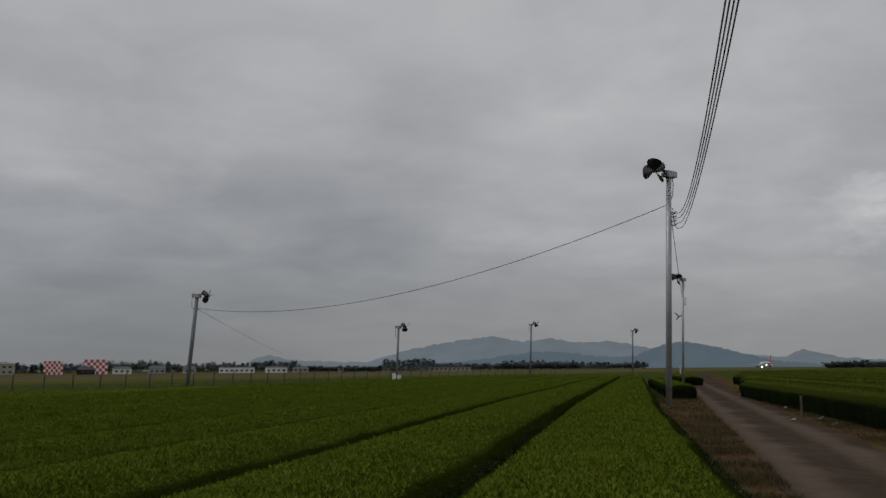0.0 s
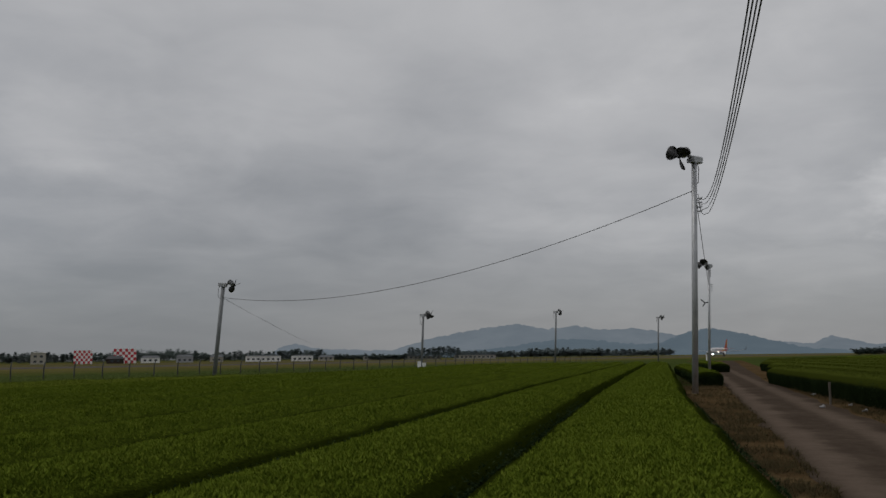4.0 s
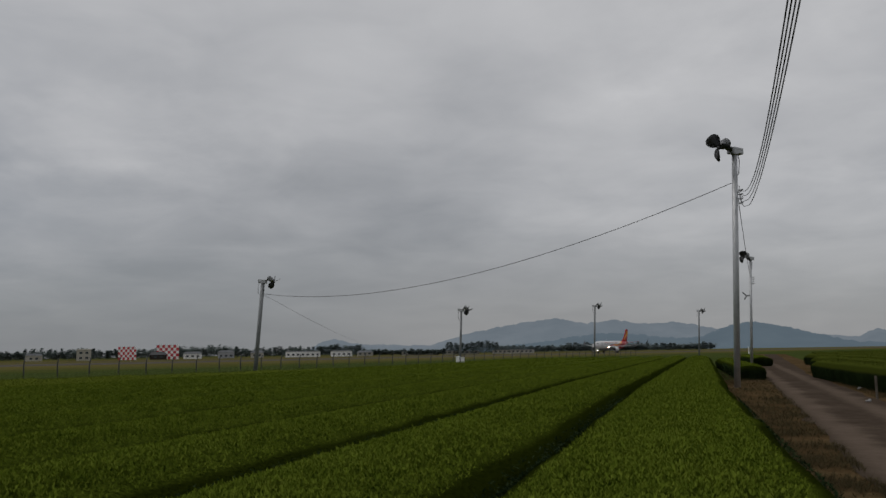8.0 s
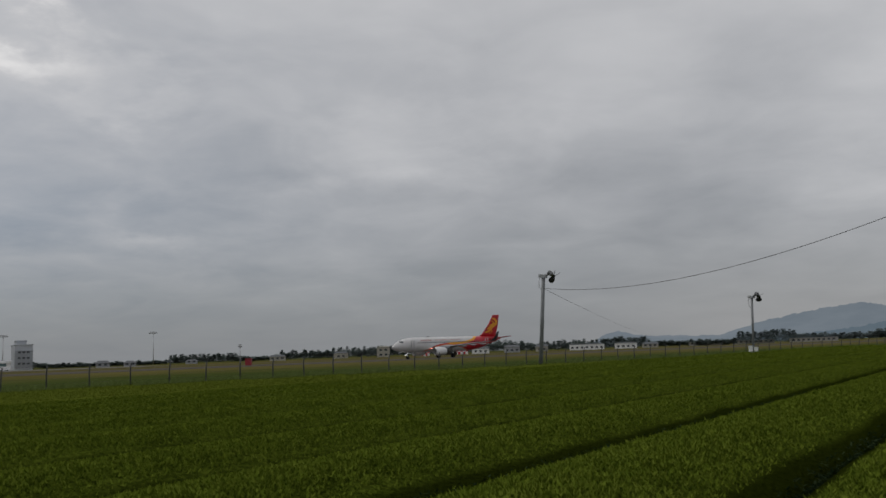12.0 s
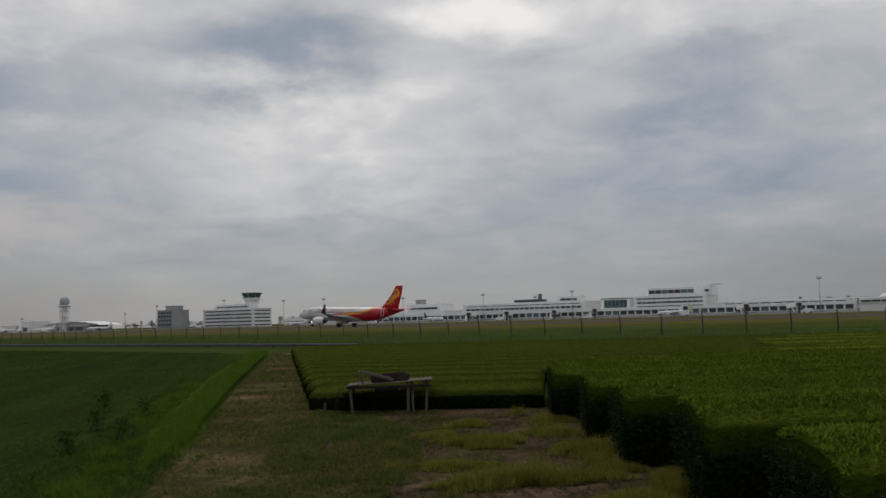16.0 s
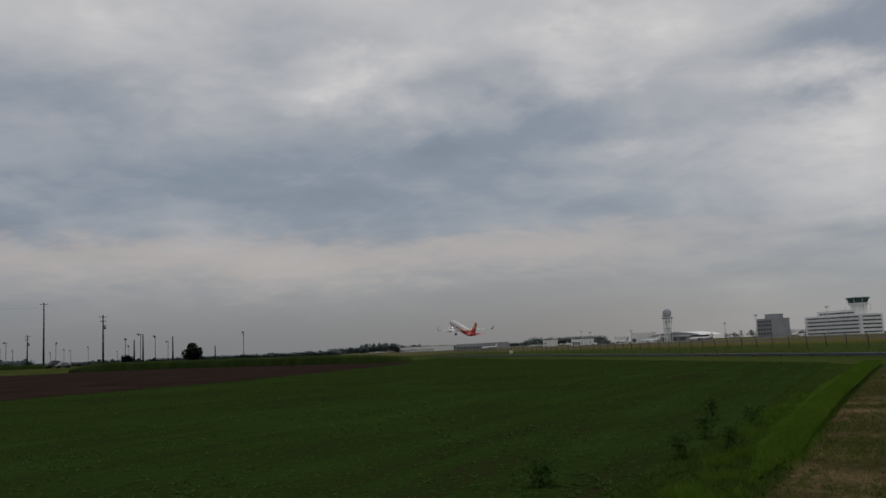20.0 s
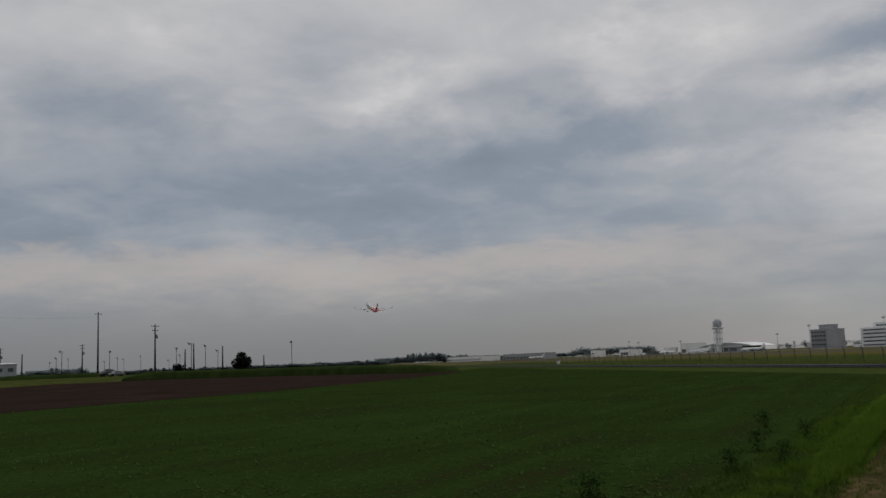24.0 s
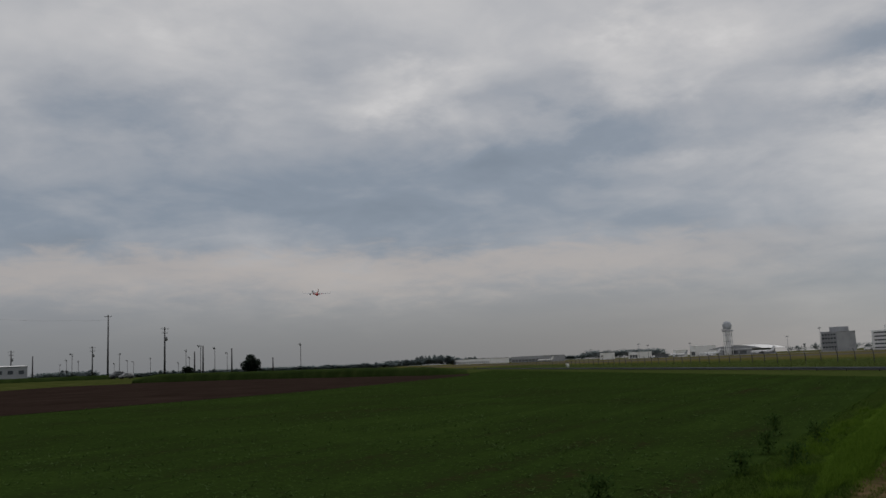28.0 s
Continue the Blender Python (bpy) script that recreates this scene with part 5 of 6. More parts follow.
def service_van(a, p, turn, col, label):
    x, y = field(a, p)
    ob = thing("service_van", label, "van", pose(x, y, 0.05, 0, 0, RUN_AZ + turn), "apron service vans")
    part("body", MB().loft([[(-0.95, yy, 0.4), (0.95, yy, 0.4), (0.95, yy, zz), (-0.95, yy, zz)] for yy, zz in ((-2.4, 2.1), (1.2, 2.15), (1.9, 1.4), (2.4, 1.2))]), ob, "", col)
    part("windscreen", MB().box((0, 1.6, 1.75), (1.7, 0.5, 0.5)), ob, "", WD)
    for sx in (-1, 1):
        for sy in (-1.5, 1.5):
            part("wheel", MB().tube([(sx * 0.7, sy, 0.36), (sx * 0.97, sy, 0.36)], 0.36, 12), ob, "", M["rubber"])


for a, p, turn in ((118, 452, 10), (172, 455, 80), (222, 450, 30), (310, 452, 5), (352, 448, 60), (60, 455, 15), (8, 455, 0), (-55, 452, 20), (460, 455, 40), (640, 462, 10), (735, 465, 30)):
    service_van(a, p, turn, M["white_paint"], "white service van on the apron")

# parked aircraft
for a, p, turn, s, fin in ((272, 462, 160, 0.5, "dark_steel"), (126, 462, 12, 0.5, "lime_paint"), (376, 458, 30, 0.42, "plane_white"), (565, 455, 40, 0.5, "plane_white"), (652, 470, 40, 0.5, "plane_white"), (700, 470, 35, 0.5, "plane_grey"), (980, 470, 60, 0.55, "plane_white")):
    x, y = field(a, p)
    ob, _ = airliner(pose(x, y, 0.06, 0, 0, RUN_AZ + turn), M["plane_white"], M[fin], M["plane_white"], "small white aircraft with a %s fin parked on concrete" % {"dark_steel": "dark", "lime_paint": "pale lime", "plane_grey": "grey"}.get(fin, "white"), False, "parked_aircraft", "parked aircraft")
    ob.scale = (s, s, s)


# ---- beyond the runway to the north ----
def checker(az0, az1, dist, h, label):
    az = (az0 + az1) / 2
    x, y = polar(az, dist)
    w = dist * math.tan(radians(az0 - az1))
    ob = thing("checkered_shelter", label, "shelter", pose(x, y, 0, 0, 0, az + 180), "checkered shelters")
    part("shelter_box", MB().box((0, -1.5, h / 2), (w, 3.0, h)), ob, "", M["white_paint"])
    n, m = 8, 5
    me = MB().box((0, 0, 0), (w / n, 0.05, h / m)).mesh("panel", M["red_paint"])
    wh = MB().box((0, 0, 0), (w / n, 0.05, h / m)).mesh("panel", M["white_paint"])
    for i in range(n):
        for j in range(m):
            part("panel", me if (i + j) % 2 else wh, ob, "", None, False, pose((i - (n - 1) / 2) * w / n, 0.03, (j + 0.5) * h / m))


checker(23.77, 22.73, 520, 7.2, "red and white checkered equipment shelter beside the runway")
checker(21.55, 20.24, 520, 8.0, "wider red and white checkered equipment shelter")
x, y = polar(34.2, 225)
solo("red_cabin", MB().box((x, y, 0.85), (1.4, 1.3, 1.7), 0.4, 0.05).box((x, y, 1.75), (1.6, 1.5, 0.12), 0.4), "small red equipment cabin on the airfield grass", "cabin", M["cabin_red"])


def house(az0, az1, dist, h, wall, roof, label, hip=0.35):
    az = (az0 + az1) / 2
    x, y = polar(az, dist)
    w = dist * math.tan(radians(az0 - az1))
    ob = thing("house", label, "house", pose(x, y, 0, 0, 0, az + 180), "houses beyond the runway")
    part("wall", MB().box((0, -3.5, h / 2), (w, 7.0, h)), ob, "", wall)
    rf = MB().loft([[(-w / 2 - 0.4, 0.4, h), (w / 2 + 0.4, 0.4, h), (w / 2 + 0.4, -7.4, h), (-w / 2 - 0.4, -7.4, h)], [(-w / 2 + 1.2, -3.2, h + h * hip), (w / 2 - 1.2, -3.2, h + h * hip), (w / 2 - 1.2, -3.8, h + h * hip), (-w / 2 + 1.2, -3.8, h + h * hip)]])
    part("roof", rf, ob, "", roof)
    me = MB().box((0, 0, 0), (1.5, 0.1, 1.1)).mesh("window", WD)
    for k in range(max(2, int(w / 3))):
        for zz in ((1.5,) if h < 4.5 else (1.5, 4.2)):
            part("window", me, ob, "", None, False, pose((k - (max(2, int(w / 3)) - 1) / 2) * 3.0, 0.05, zz))


CR, RG = M["cream_paint"], M["roof_grey"]
house(26.1, 25.28, 520, 6.0, CR, CR, "cream two-storey block near the tree line", 0.05)
house(28.86, 27.94, 560, 3.2, CR, RG, "low white farm building near the trees")
house(13.73, 11.54, 560, 3.3, WH, RG, "long white works building by the trees", 0.15)
house(10.89, 9.52, 560, 3.2, WH, RG, "white house with dark windows by the trees", 0.2)
house(17.9, 16.9, 560, 3.4, M["grey_wall"], RG, "grey-roofed farm store among trees", 0.4)
house(41.6, 40.9, 520, 1.9, M["grey_wall"], RG, "low grey-roofed house beyond the airfield", 0.6)
house(43.2, 42.4, 540, 2.2, M["grey_wall"], RG, "house with a dark hipped roof", 0.7)
house(38.0, 37.3, 560, 1.8, M["grey_wall"], RG, "low white house by the trees", 0.5)
house(32.9, 31.9, 560, 2.6, CR, RG, "low white shed by the trees", 0.4)
house(0.5, -2.2, 620, 2.6, CR, RG, "long low glasshouse-like shed by the trees", 0.1)
house(6.34, 3.95, 600, 2.4, CR, RG, "long low white shed by the trees", 0.1)
house(3.75, 1.33, 600, 2.3, CR, RG, "long low white shed by the trees", 0.12)
# house shape in dark tones, added in place of trees
house(21.95, 20.95, 500, 2.5, M["wood_dark"], M["dark_steel"], "low dark block standing in for trees before a shelter", 0.7)
house(19.97, 18.87, 540, 2.9, WH, RG, "pale house with a grey roof among trees", 0.45)
house(15.9, 15.1, 560, 3.0, CR, RG, "small pale house among trees", 0.5)
house(9.2, 8.2, 580, 2.3, CR, RG, "low white house by the conifers", 0.5)


# ---- woods ----
def conifer_points(x, y, h, w, n, rng):
    t = rng.uniform(0.06, 1.0, n) ** 0.8
    r = w / 2 * (1.02 - t) * np.sqrt(rng.uniform(0.3, 1, n)) * (1 + 0.25 * np.sin(t * 40))
    g = rng.uniform(0, 2 * math.pi, n)
    return np.stack([x + r * np.cos(g), y + r * np.sin(g), t * h], 1)


def broad_points(x, y, h, w, n, rng):
    c = np.stack([rng.normal(0, w * 0.22, 9), rng.normal(0, w * 0.2, 9), h * rng.uniform(0.4, 0.85, 9)], 1)
    k = rng.integers(0, 9, n)
    v = rng.normal(0, 1, (n, 3))
    v /= np.linalg.norm(v, axis=1)[:, None]
    return c[k] * 1.0 + v * (w * 0.22) * rng.uniform(0.6, 1.0, n)[:, None] + np.array([x, y, 0])


def wood(name, az0, az1, dist, h_lo, h_hi, count, label, broad=0.3, seed=1, clump=1.0):
    """A far strip of woodland made of single crowns."""
    rng = np.random.default_rng(seed)
    pts = []
    for i in range(count):
        az = az0 + (az1 - az0) * (i + rng.uniform(-0.4, 0.4)) / max(1, count - 1)
        x, y = polar(az, dist + rng.uniform(-15, 30))
        swell = 0.5 + 0.5 * noise.noise(Vector((az * 0.9, seed * 3.3, 0)))
        h = h_lo + (h_hi - h_lo) * min(1, max(0, 0.05 + 0.65 * swell + 0.45 * rng.uniform()))
        if rng.uniform() < broad:
            pts.append(broad_points(x, y, h * 0.85, h * 1.4, 170, rng))
        else:
            pts.append(conifer_points(x, y, h * 1.1, h * 0.62, 130, rng))
    pts = np.concatenate(pts)
    pts[:, 2] = np.maximum(pts[:, 2], 0.3)
    corners = leaves(pts, 1.5 * clump, 1.2 * clump, 55, 100, 1, 0.1)
    # woods beyond 850 m take the hazier leaf colour
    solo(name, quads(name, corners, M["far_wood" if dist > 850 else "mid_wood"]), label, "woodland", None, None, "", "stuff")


wood("woodland", -23.8, -30.0, 520, 3.0, 4.6, 80, "dark wood edge beyond the tea field", 0.8, 3, 0.8)
# the tree line beyond the airfield, stretch by stretch: headings, height in degrees, share of broadleaved trees
for k, (az0, az1, el, broad) in enumerate(((35.0, 32.2, 0.2, 0.6), (32.2, 28.9, 0.46, 0.4), (28.9, 24.4, 0.5, 0.5), (24.4, 20.4, 0.5, 0.4), (20.4, 16.8, 0.74, 0.8), (16.8, 11.6, 0.52, 0.5), (11.6, 8.9, 0.6, 0.3), (8.9, 3.5, 0.26, 0.7), (3.4, 0.2, 0.66, 0.0), (46.0, 39.2, 0.15, 0.7), (38.9, 35.0, 0.46, 0.5))):
    top = 1.6 + 600 * math.tan(radians(el))
    wood("woodland", az0, az1, 600, top * 0.55, top, int(9 * (az0 - az1)) + 4, "dark line of conifers and mixed trees beyond the airfield", broad, 40 + k)
wood("woodland", 0.3, -13.2, 900, 5.0, 7.5, 130, "far dark wood at the mountain foot", 0.6, 9, 1.6)
wood("woodland", -4.2, -9.0, 880, 7.0, 9.0, 60, "wooded rise below the mountains", 0.8, 10, 1.6)
wood("woodland", 58.8, 66.0, 560, 6.2, 9.0, 30, "trees behind the terminal", 0.9, 12)
wood("woodland", 91.5, 95.5, 800, 6.0, 8.5, 16, "trees behind the cargo shed", 0.9, 14)
wood("woodland", 98.2, 104.5, 900, 6, 7.5, 26, "trees beside the grey office", 0.9, 15)
wood("woodland", 112.2, 116.9, 1300, 10.0, 15.0, 40, "pine grove behind the sheds", 1.0, 16, 2.0)
wood("woodland", 117.0, 124.0, 1900, 6.0, 12.0, 60, "distant low tree line", 0.8, 17, 2.4)
wood("woodland", 123.9, 125.6, 1500, 9.0, 11.5, 26, "dark mixed wood behind the freight sheds", 0.6, 18, 2.0)
wood("woodland", 125.4, 127.7, 1450, 11.0, 16.0, 44, "dark mixed wood at the field's far end", 0.5, 21, 2.0)
wood("woodland", 127.5, 129.6, 1450, 7.5, 11.5, 34, "dark mixed wood at the field's far end", 0.6, 22, 2.0)
wood("woodland", 129.0, 158.0, 900, 4.0, 5.6, 260, "distant low tree line on the horizon", 0.9, 19, 1.5)
wood("woodland", 147.4, 150.6, 900, 5.0, 9.5, 50, "dark wooded rise behind the far road", 0.9, 23, 1.6)
wood("woodland", 46.0, 56.0, 640, 3.0, 5.0, 50, "distant low trees behind the apron", 0.6, 20, 1.2)


def backdrop(name, col, col2, dist, tops, label, seed):
    """A far ridge, given as headings and heights in degrees. It glows, with haze painted into its colour."""
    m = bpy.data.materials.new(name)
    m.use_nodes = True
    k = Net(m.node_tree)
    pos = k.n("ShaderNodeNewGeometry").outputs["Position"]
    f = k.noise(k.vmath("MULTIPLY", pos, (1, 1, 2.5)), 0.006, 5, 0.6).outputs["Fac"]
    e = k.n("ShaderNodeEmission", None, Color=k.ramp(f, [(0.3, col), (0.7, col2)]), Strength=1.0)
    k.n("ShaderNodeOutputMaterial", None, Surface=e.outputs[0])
    az = np.linspace(tops[0][0], tops[-1][0], 320)
    el = np.interp(az, [t[0] for t in tops][::1] if tops[0][0] < tops[-1][0] else [t[0] for t in tops][::-1], [t[1] for t in tops] if tops[0][0] < tops[-1][0] else [t[1] for t in tops][::-1])
    front, back = [], []
    for i, (a, e2) in enumerate(zip(az, el)):
        e2 = e2 + 0.10 * noise.noise(Vector((a * 1.6, seed, 0))) + 0.085 * noise.noise(Vector((a * 4.2, seed, 4))) + 0.04 * noise.noise(Vector((a * 13.0, seed, 7)))
        x, y = polar(a, dist)
        z = 1.6 + dist * math.tan(radians(max(0.02, e2)))
        x2, y2 = polar(a, dist * 0.9)
        front += [(x2, y2, -5.0), (x, y, z)]
    n = len(az)
    mb = MB().add(front, [(2 * i, 2 * i + 2, 2 * i + 3, 2 * i + 1) for i in range(n - 1)])
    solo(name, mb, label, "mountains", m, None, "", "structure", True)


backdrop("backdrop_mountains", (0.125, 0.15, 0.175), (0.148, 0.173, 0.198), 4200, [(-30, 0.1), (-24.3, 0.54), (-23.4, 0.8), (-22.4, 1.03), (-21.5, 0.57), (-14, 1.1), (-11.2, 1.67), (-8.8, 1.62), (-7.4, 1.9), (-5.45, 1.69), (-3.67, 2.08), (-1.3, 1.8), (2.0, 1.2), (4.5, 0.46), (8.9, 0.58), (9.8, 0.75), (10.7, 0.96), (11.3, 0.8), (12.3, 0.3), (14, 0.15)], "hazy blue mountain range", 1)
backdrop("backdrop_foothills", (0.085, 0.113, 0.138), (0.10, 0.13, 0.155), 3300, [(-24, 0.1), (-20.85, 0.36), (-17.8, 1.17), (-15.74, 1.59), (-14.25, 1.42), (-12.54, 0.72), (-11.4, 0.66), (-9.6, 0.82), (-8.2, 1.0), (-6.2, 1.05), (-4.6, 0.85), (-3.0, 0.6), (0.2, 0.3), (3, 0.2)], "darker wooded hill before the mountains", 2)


# ---- the far side to the south ----
def utility_pole(az, dist, height, arms, label):
    x, y = polar(az, dist)
    ob = thing("utility_pole", label, "utility pole", pose(x, y, 0, 0, 0, az + 25), "utility poles along the far road")
    part("pole", MB().tube([(0, 0, 0), (0, 0, height)], [0.28, 0.16] if dist > 200 else [0.2, 0.12], 10), ob, "", M["dark_steel"], True)
    for i in range(arms):
        z = height - 0.5 - i * 1.1
        arm = part("crossarm", MB().box((0, 0, z), (2.2 - i * 0.6, 0.12, 0.12)), ob, "", M["dark_steel"])
        for q in (-0.95, -0.3, 0.95):
            part("insulator", MB().tube([(q * (1 - 0.25 * i), 0, z), (q * (1 - 0.25 * i), 0, z + 0.3)], [0.08, 0.05], 6), arm, "", M["galv"])
    if arms > 1:
        part("transformer", MB().tube([(0.45, 0, height - 3.6), (0.45, 0, height - 2.6)], 0.3, 10), ob, "", M["fan_grey"], True)


for az, el, d, arms in ((146.66, 3.76, 262, 1), (143.39, 2.96, 240, 2), (147.53, 1.88, 330, 2), (151.92, 1.76, 330, 2), (150.78, 1.39, 300, 0), (141.11, 1.73, 260, 0), (141.62, 1.4, 262, 0), (139.37, 1.53, 270, 0), (136.84, 0.86, 300, 0)):
    utility_pole(az, d, 1.6 + d * math.tan(radians(el)), arms, "dark utility pole against the sky" if arms else "plain dark pole against the sky")
FAR_FANS = ((149.42, 0.85), (149.05, 1.13), (148.75, 1.49), (148.4, 1.04), (146.39, 0.83), (146.1, 1.39), (145.65, 1.0), (145.29, 0.92), (144.32, 1.09), (142.67, 0.75), (142.23, 1.49), (142.03, 1.07), (141.35, 1.74), (140.5, 1.61), (139.75, 1.26), (135.2, 1.66))
for i, (az, el) in enumerate(FAR_FANS):
    # one assumed height sets the distances, chosen so heads fit the camera's view
    d = min(640.0, 9.5 / math.tan(radians(el)))
    h = 1.6 + d * math.tan(radians(el)) - 0.35
    q = frost_fan(az - 0.1, d, h, 50 + 37 * i % 90, 0.11, "far frost fan silhouetted over the southern fields", lean=0.0, steel="dark_steel")
a, b = Vector((*polar(146.66, 262), 17.4)), Vector((*polar(153.0, 300), 20.5))
for dz in (0.0,):
    cable(a + Vector((0, 0, dz)), b + Vector((0, 0, dz)), 0.4, 0.012, "thin wire leaving the far utility pole")

rngs = np.random.default_rng(77)
pts = np.concatenate([broad_points(*polar(138.1, 246), 4.9, 4.4, 1500, rngs), broad_points(*polar(138.1, 246), 2.8, 6.0, 1300, rngs)]) + np.array([0, 0, 1.4])
tree = thing("round_tree", "dark round-crowned tree on the field edge", "tree")
x, y = polar(138.1, 246)
part("trunk", MB().tube([(x, y, 1.3), (x + 0.1, y, 3.0), (x, y + 0.1, 4.6)], [0.22, 0.16, 0.08], 8), tree, "", M["trunk"])
tagged(part("crown", quads("crown", leaves(pts, 0.6, 0.4, 10, 150, 1), M["conifer"]), tree), kind="stuff")


def far_bank():
    """A hedge-like bank behind the ploughed field, and the grassy road slope beside it."""
    rings = []
    for i in range(84):
        az = 124.5 + 0.25 * i
        d = float(np.interp(az, [124.5, 127, 131.8, 138.4, 145.2], [133, 133, 153, 191, 222]))
        crest = float(np.interp(az, [124.5, 125.4, 127, 131.8, 138.4, 145.2], [0.4, 0.85, 1.25, 1.55, 1.72, 2.0]))
        ring = []
        for off, z in ((0, -0.05), (0.25, 0.6), (0.8, 0.88), (5, 0.97), (14, 1.0), (40, 0.9), (80, -0.05)):
            x, y = polar(az, d + off)
            bump = 0.10 * noise.noise(Vector((az * 3.0, off * 0.2, 0))) + 0.05 * noise.noise(Vector((az * 11.0, off * 0.4, 5)))
            ring.append((x, y, z * crest * float(np.interp(az, [143.8, 145.2], [1.0, 0.35])) + (bump if z > 0 else 0)))
        rings.append(ring)
    solo("field_bank", MB().loft(rings, False, False), "dark green hedged bank behind the ploughed field", "bank", M["bank_green"], None, "", "structure", True)
    rings, hedge = [], []
    for i in range(58):
        az = 145.3 + 0.25 * i
        d = float(np.interp(az, [145.3, 149, 152.3, 158, 160], [205, 208, 170, 150, 145]))
        ring = []
        for dist, z in ((d, -0.05), (d + 8, 0.35), (d * 0.5 + 120, 0.75), (245, 1.1), (290, 1.15)):
            x, y = polar(az, dist)
            ring.append((x, y, z + (0.06 * noise.noise(Vector((az * 4.0, dist * 0.1, 0))) if z > 0 else 0)))
        rings.append(ring)
        ring = []
        for dist, z in ((255, 0.9), (255.5, 1.9), (257, 2.2), (290, 2.3), (330, -0.1)):
            x, y = polar(az + 0.9, dist)
            ring.append((x, y, z + 0.2 * noise.noise(Vector((az * 3.0, dist * 0.1, 2)))))
        hedge.append(ring)
    solo("road_hedge", MB().loft(hedge, False, False), "dark hedge along the far road", "hedge", M["bank_green"], None, "", "structure", True)
    solo("road_bank", MB().loft(rings, False, False), "grassy slope rising to the far road", "bank", M["slope_grass"], None, "", "structure", True)


far_bank()
bush = np.concatenate([broad_points(*polar(142.05, 262), 1.9, 3.4, 700, rngs)]) + np.array([0, 0, 1.7])
solo("bush", quads("bush", leaves(bush, 0.5, 0.3, 10, 150, 1), M["conifer"]), "dark round bush on the far bank", "bush", None, None)
house(153.4, 151.05, 300, 6.0, M["grey_wall"], WH, "white two-storey building beyond the far road", 0.05)


def parked_car(az, dist, col, label, tall):
    x, y = polar(az, dist)
    ob = thing("parked_car", label, "car", pose(x, y, 1.1, 0, 0, az - 70), "cars on the far road")
    ob.scale = (1, 1, tall)
    body = MB().loft([[(-0.8, yy, z0), (0.8, yy, z0), (0.82, yy, z1 * 0.6 + 0.2), (0.62, yy, z1), (-0.62, yy, z1), (-0.82, yy, z1 * 0.6 + 0.2)] for yy, z0, z1 in ((-1.9, 0.45, 0.75), (-1.7, 0.3, 0.95), (-1.2, 0.28, 1.0), (-0.5, 0.28, 1.5), (0.8, 0.28, 1.55), (1.6, 0.3, 1.35), (1.9, 0.45, 0.9))])
    part("body", body, ob, "", col, True)
    for sx in (-1, 1):
        for sy in (-1.2, 1.2):
            part("wheel", MB().tube([(sx * 0.65, sy, 0.32), (sx * 0.83, sy, 0.32)], 0.32, 14), ob, "", M["rubber"])
        part("side_window", MB().box((sx * 0.76, 0.3, 1.18), (0.06, 1.7, 0.38), 0, 0.02), ob, "", WD)


parked_car(146.12, 250, M["car_grey"], "dark grey van parked on the far road", 1.35)
parked_car(145.62, 248, M["fan_grey"], "pale small car parked on the far road", 0.95)

x, y = polar(118.08, 165)
solo("meter_cabinet", MB().box((x, y, 0.45), (0.5, 0.4, 0.78), 1.0, 0.03).box((x, y, 0.87), (0.56, 0.46, 0.05), 1.0).box((x, y, 0.03), (0.56, 0.46, 0.06), 1.0), "small white metal cabinet beside the fence", "cabinet", M["white_paint"])


# ---- near things ----
def bench():
    ob = thing("work_table", "low weathered table roofed with a corrugated sheet", "table", pose(-15.7, 0.345, 0, 0, 0, -3))
    # local y runs along the table, x towards the viewer
    rings = []
    for i in range(61):
        y = -0.80 + 1.60 * i / 60
        z = 0.485 + 0.05 * (y + 0.8) + 0.007 * math.sin(y * 75) - (0.10 * max(0, -0.68 - y) / 0.12)
        rings.append([(-0.42, y, z), (0.44, y, z + 0.01), (0.44, y, z + 0.020), (-0.42, y, z + 0.010)])
    part("corrugated_top", MB().loft(rings), ob, "pale corrugated sheet", M["wood_old"])
    part("edge_batten", MB().box((0.40, 0.05, 0.475), (0.05, 1.45, 0.045), 0.0, 0.008), ob, "", M["wood_dark"])
    for lx, ly, lean in ((0.36, -0.58, 8), (0.36, 0.37, -2), (0.30, 0.46, 4), (0.36, 0.68, -6), (-0.36, -0.6, 2), (-0.36, 0.66, -5)):
        part("leg", MB().tube([(lx, ly, 0), (lx + 0.01, ly - lean * 0.005, 0.49 + 0.05 * (ly + 0.8))], [0.022, 0.026], 8), ob, "", M["wood_old"])
    part("back_panel", MB().box((-0.30, -0.02, 0.22), (0.03, 0.42, 0.40)), ob, "board panel with shade in its grey", M["panel_grey"])
    part("back_panel", MB().box((-0.30, 0.34, 0.21), (0.03, 0.2, 0.38)), ob, "board panel with shade in its grey", M["panel_grey"])
    part("hanging_sheet", MB().loft([[(0.40 - 0.2 * i, -0.80, 0.45), (0.42 - 0.2 * i, -0.86 - 0.01 * i, 0.3), (0.44 - 0.2 * i, -0.89 + 0.02 * i, 0.12 + 0.05 * i)] for i in range(4)], False, False), ob, "dark sheet hanging over one end", M["wood_dark"])
    return ob


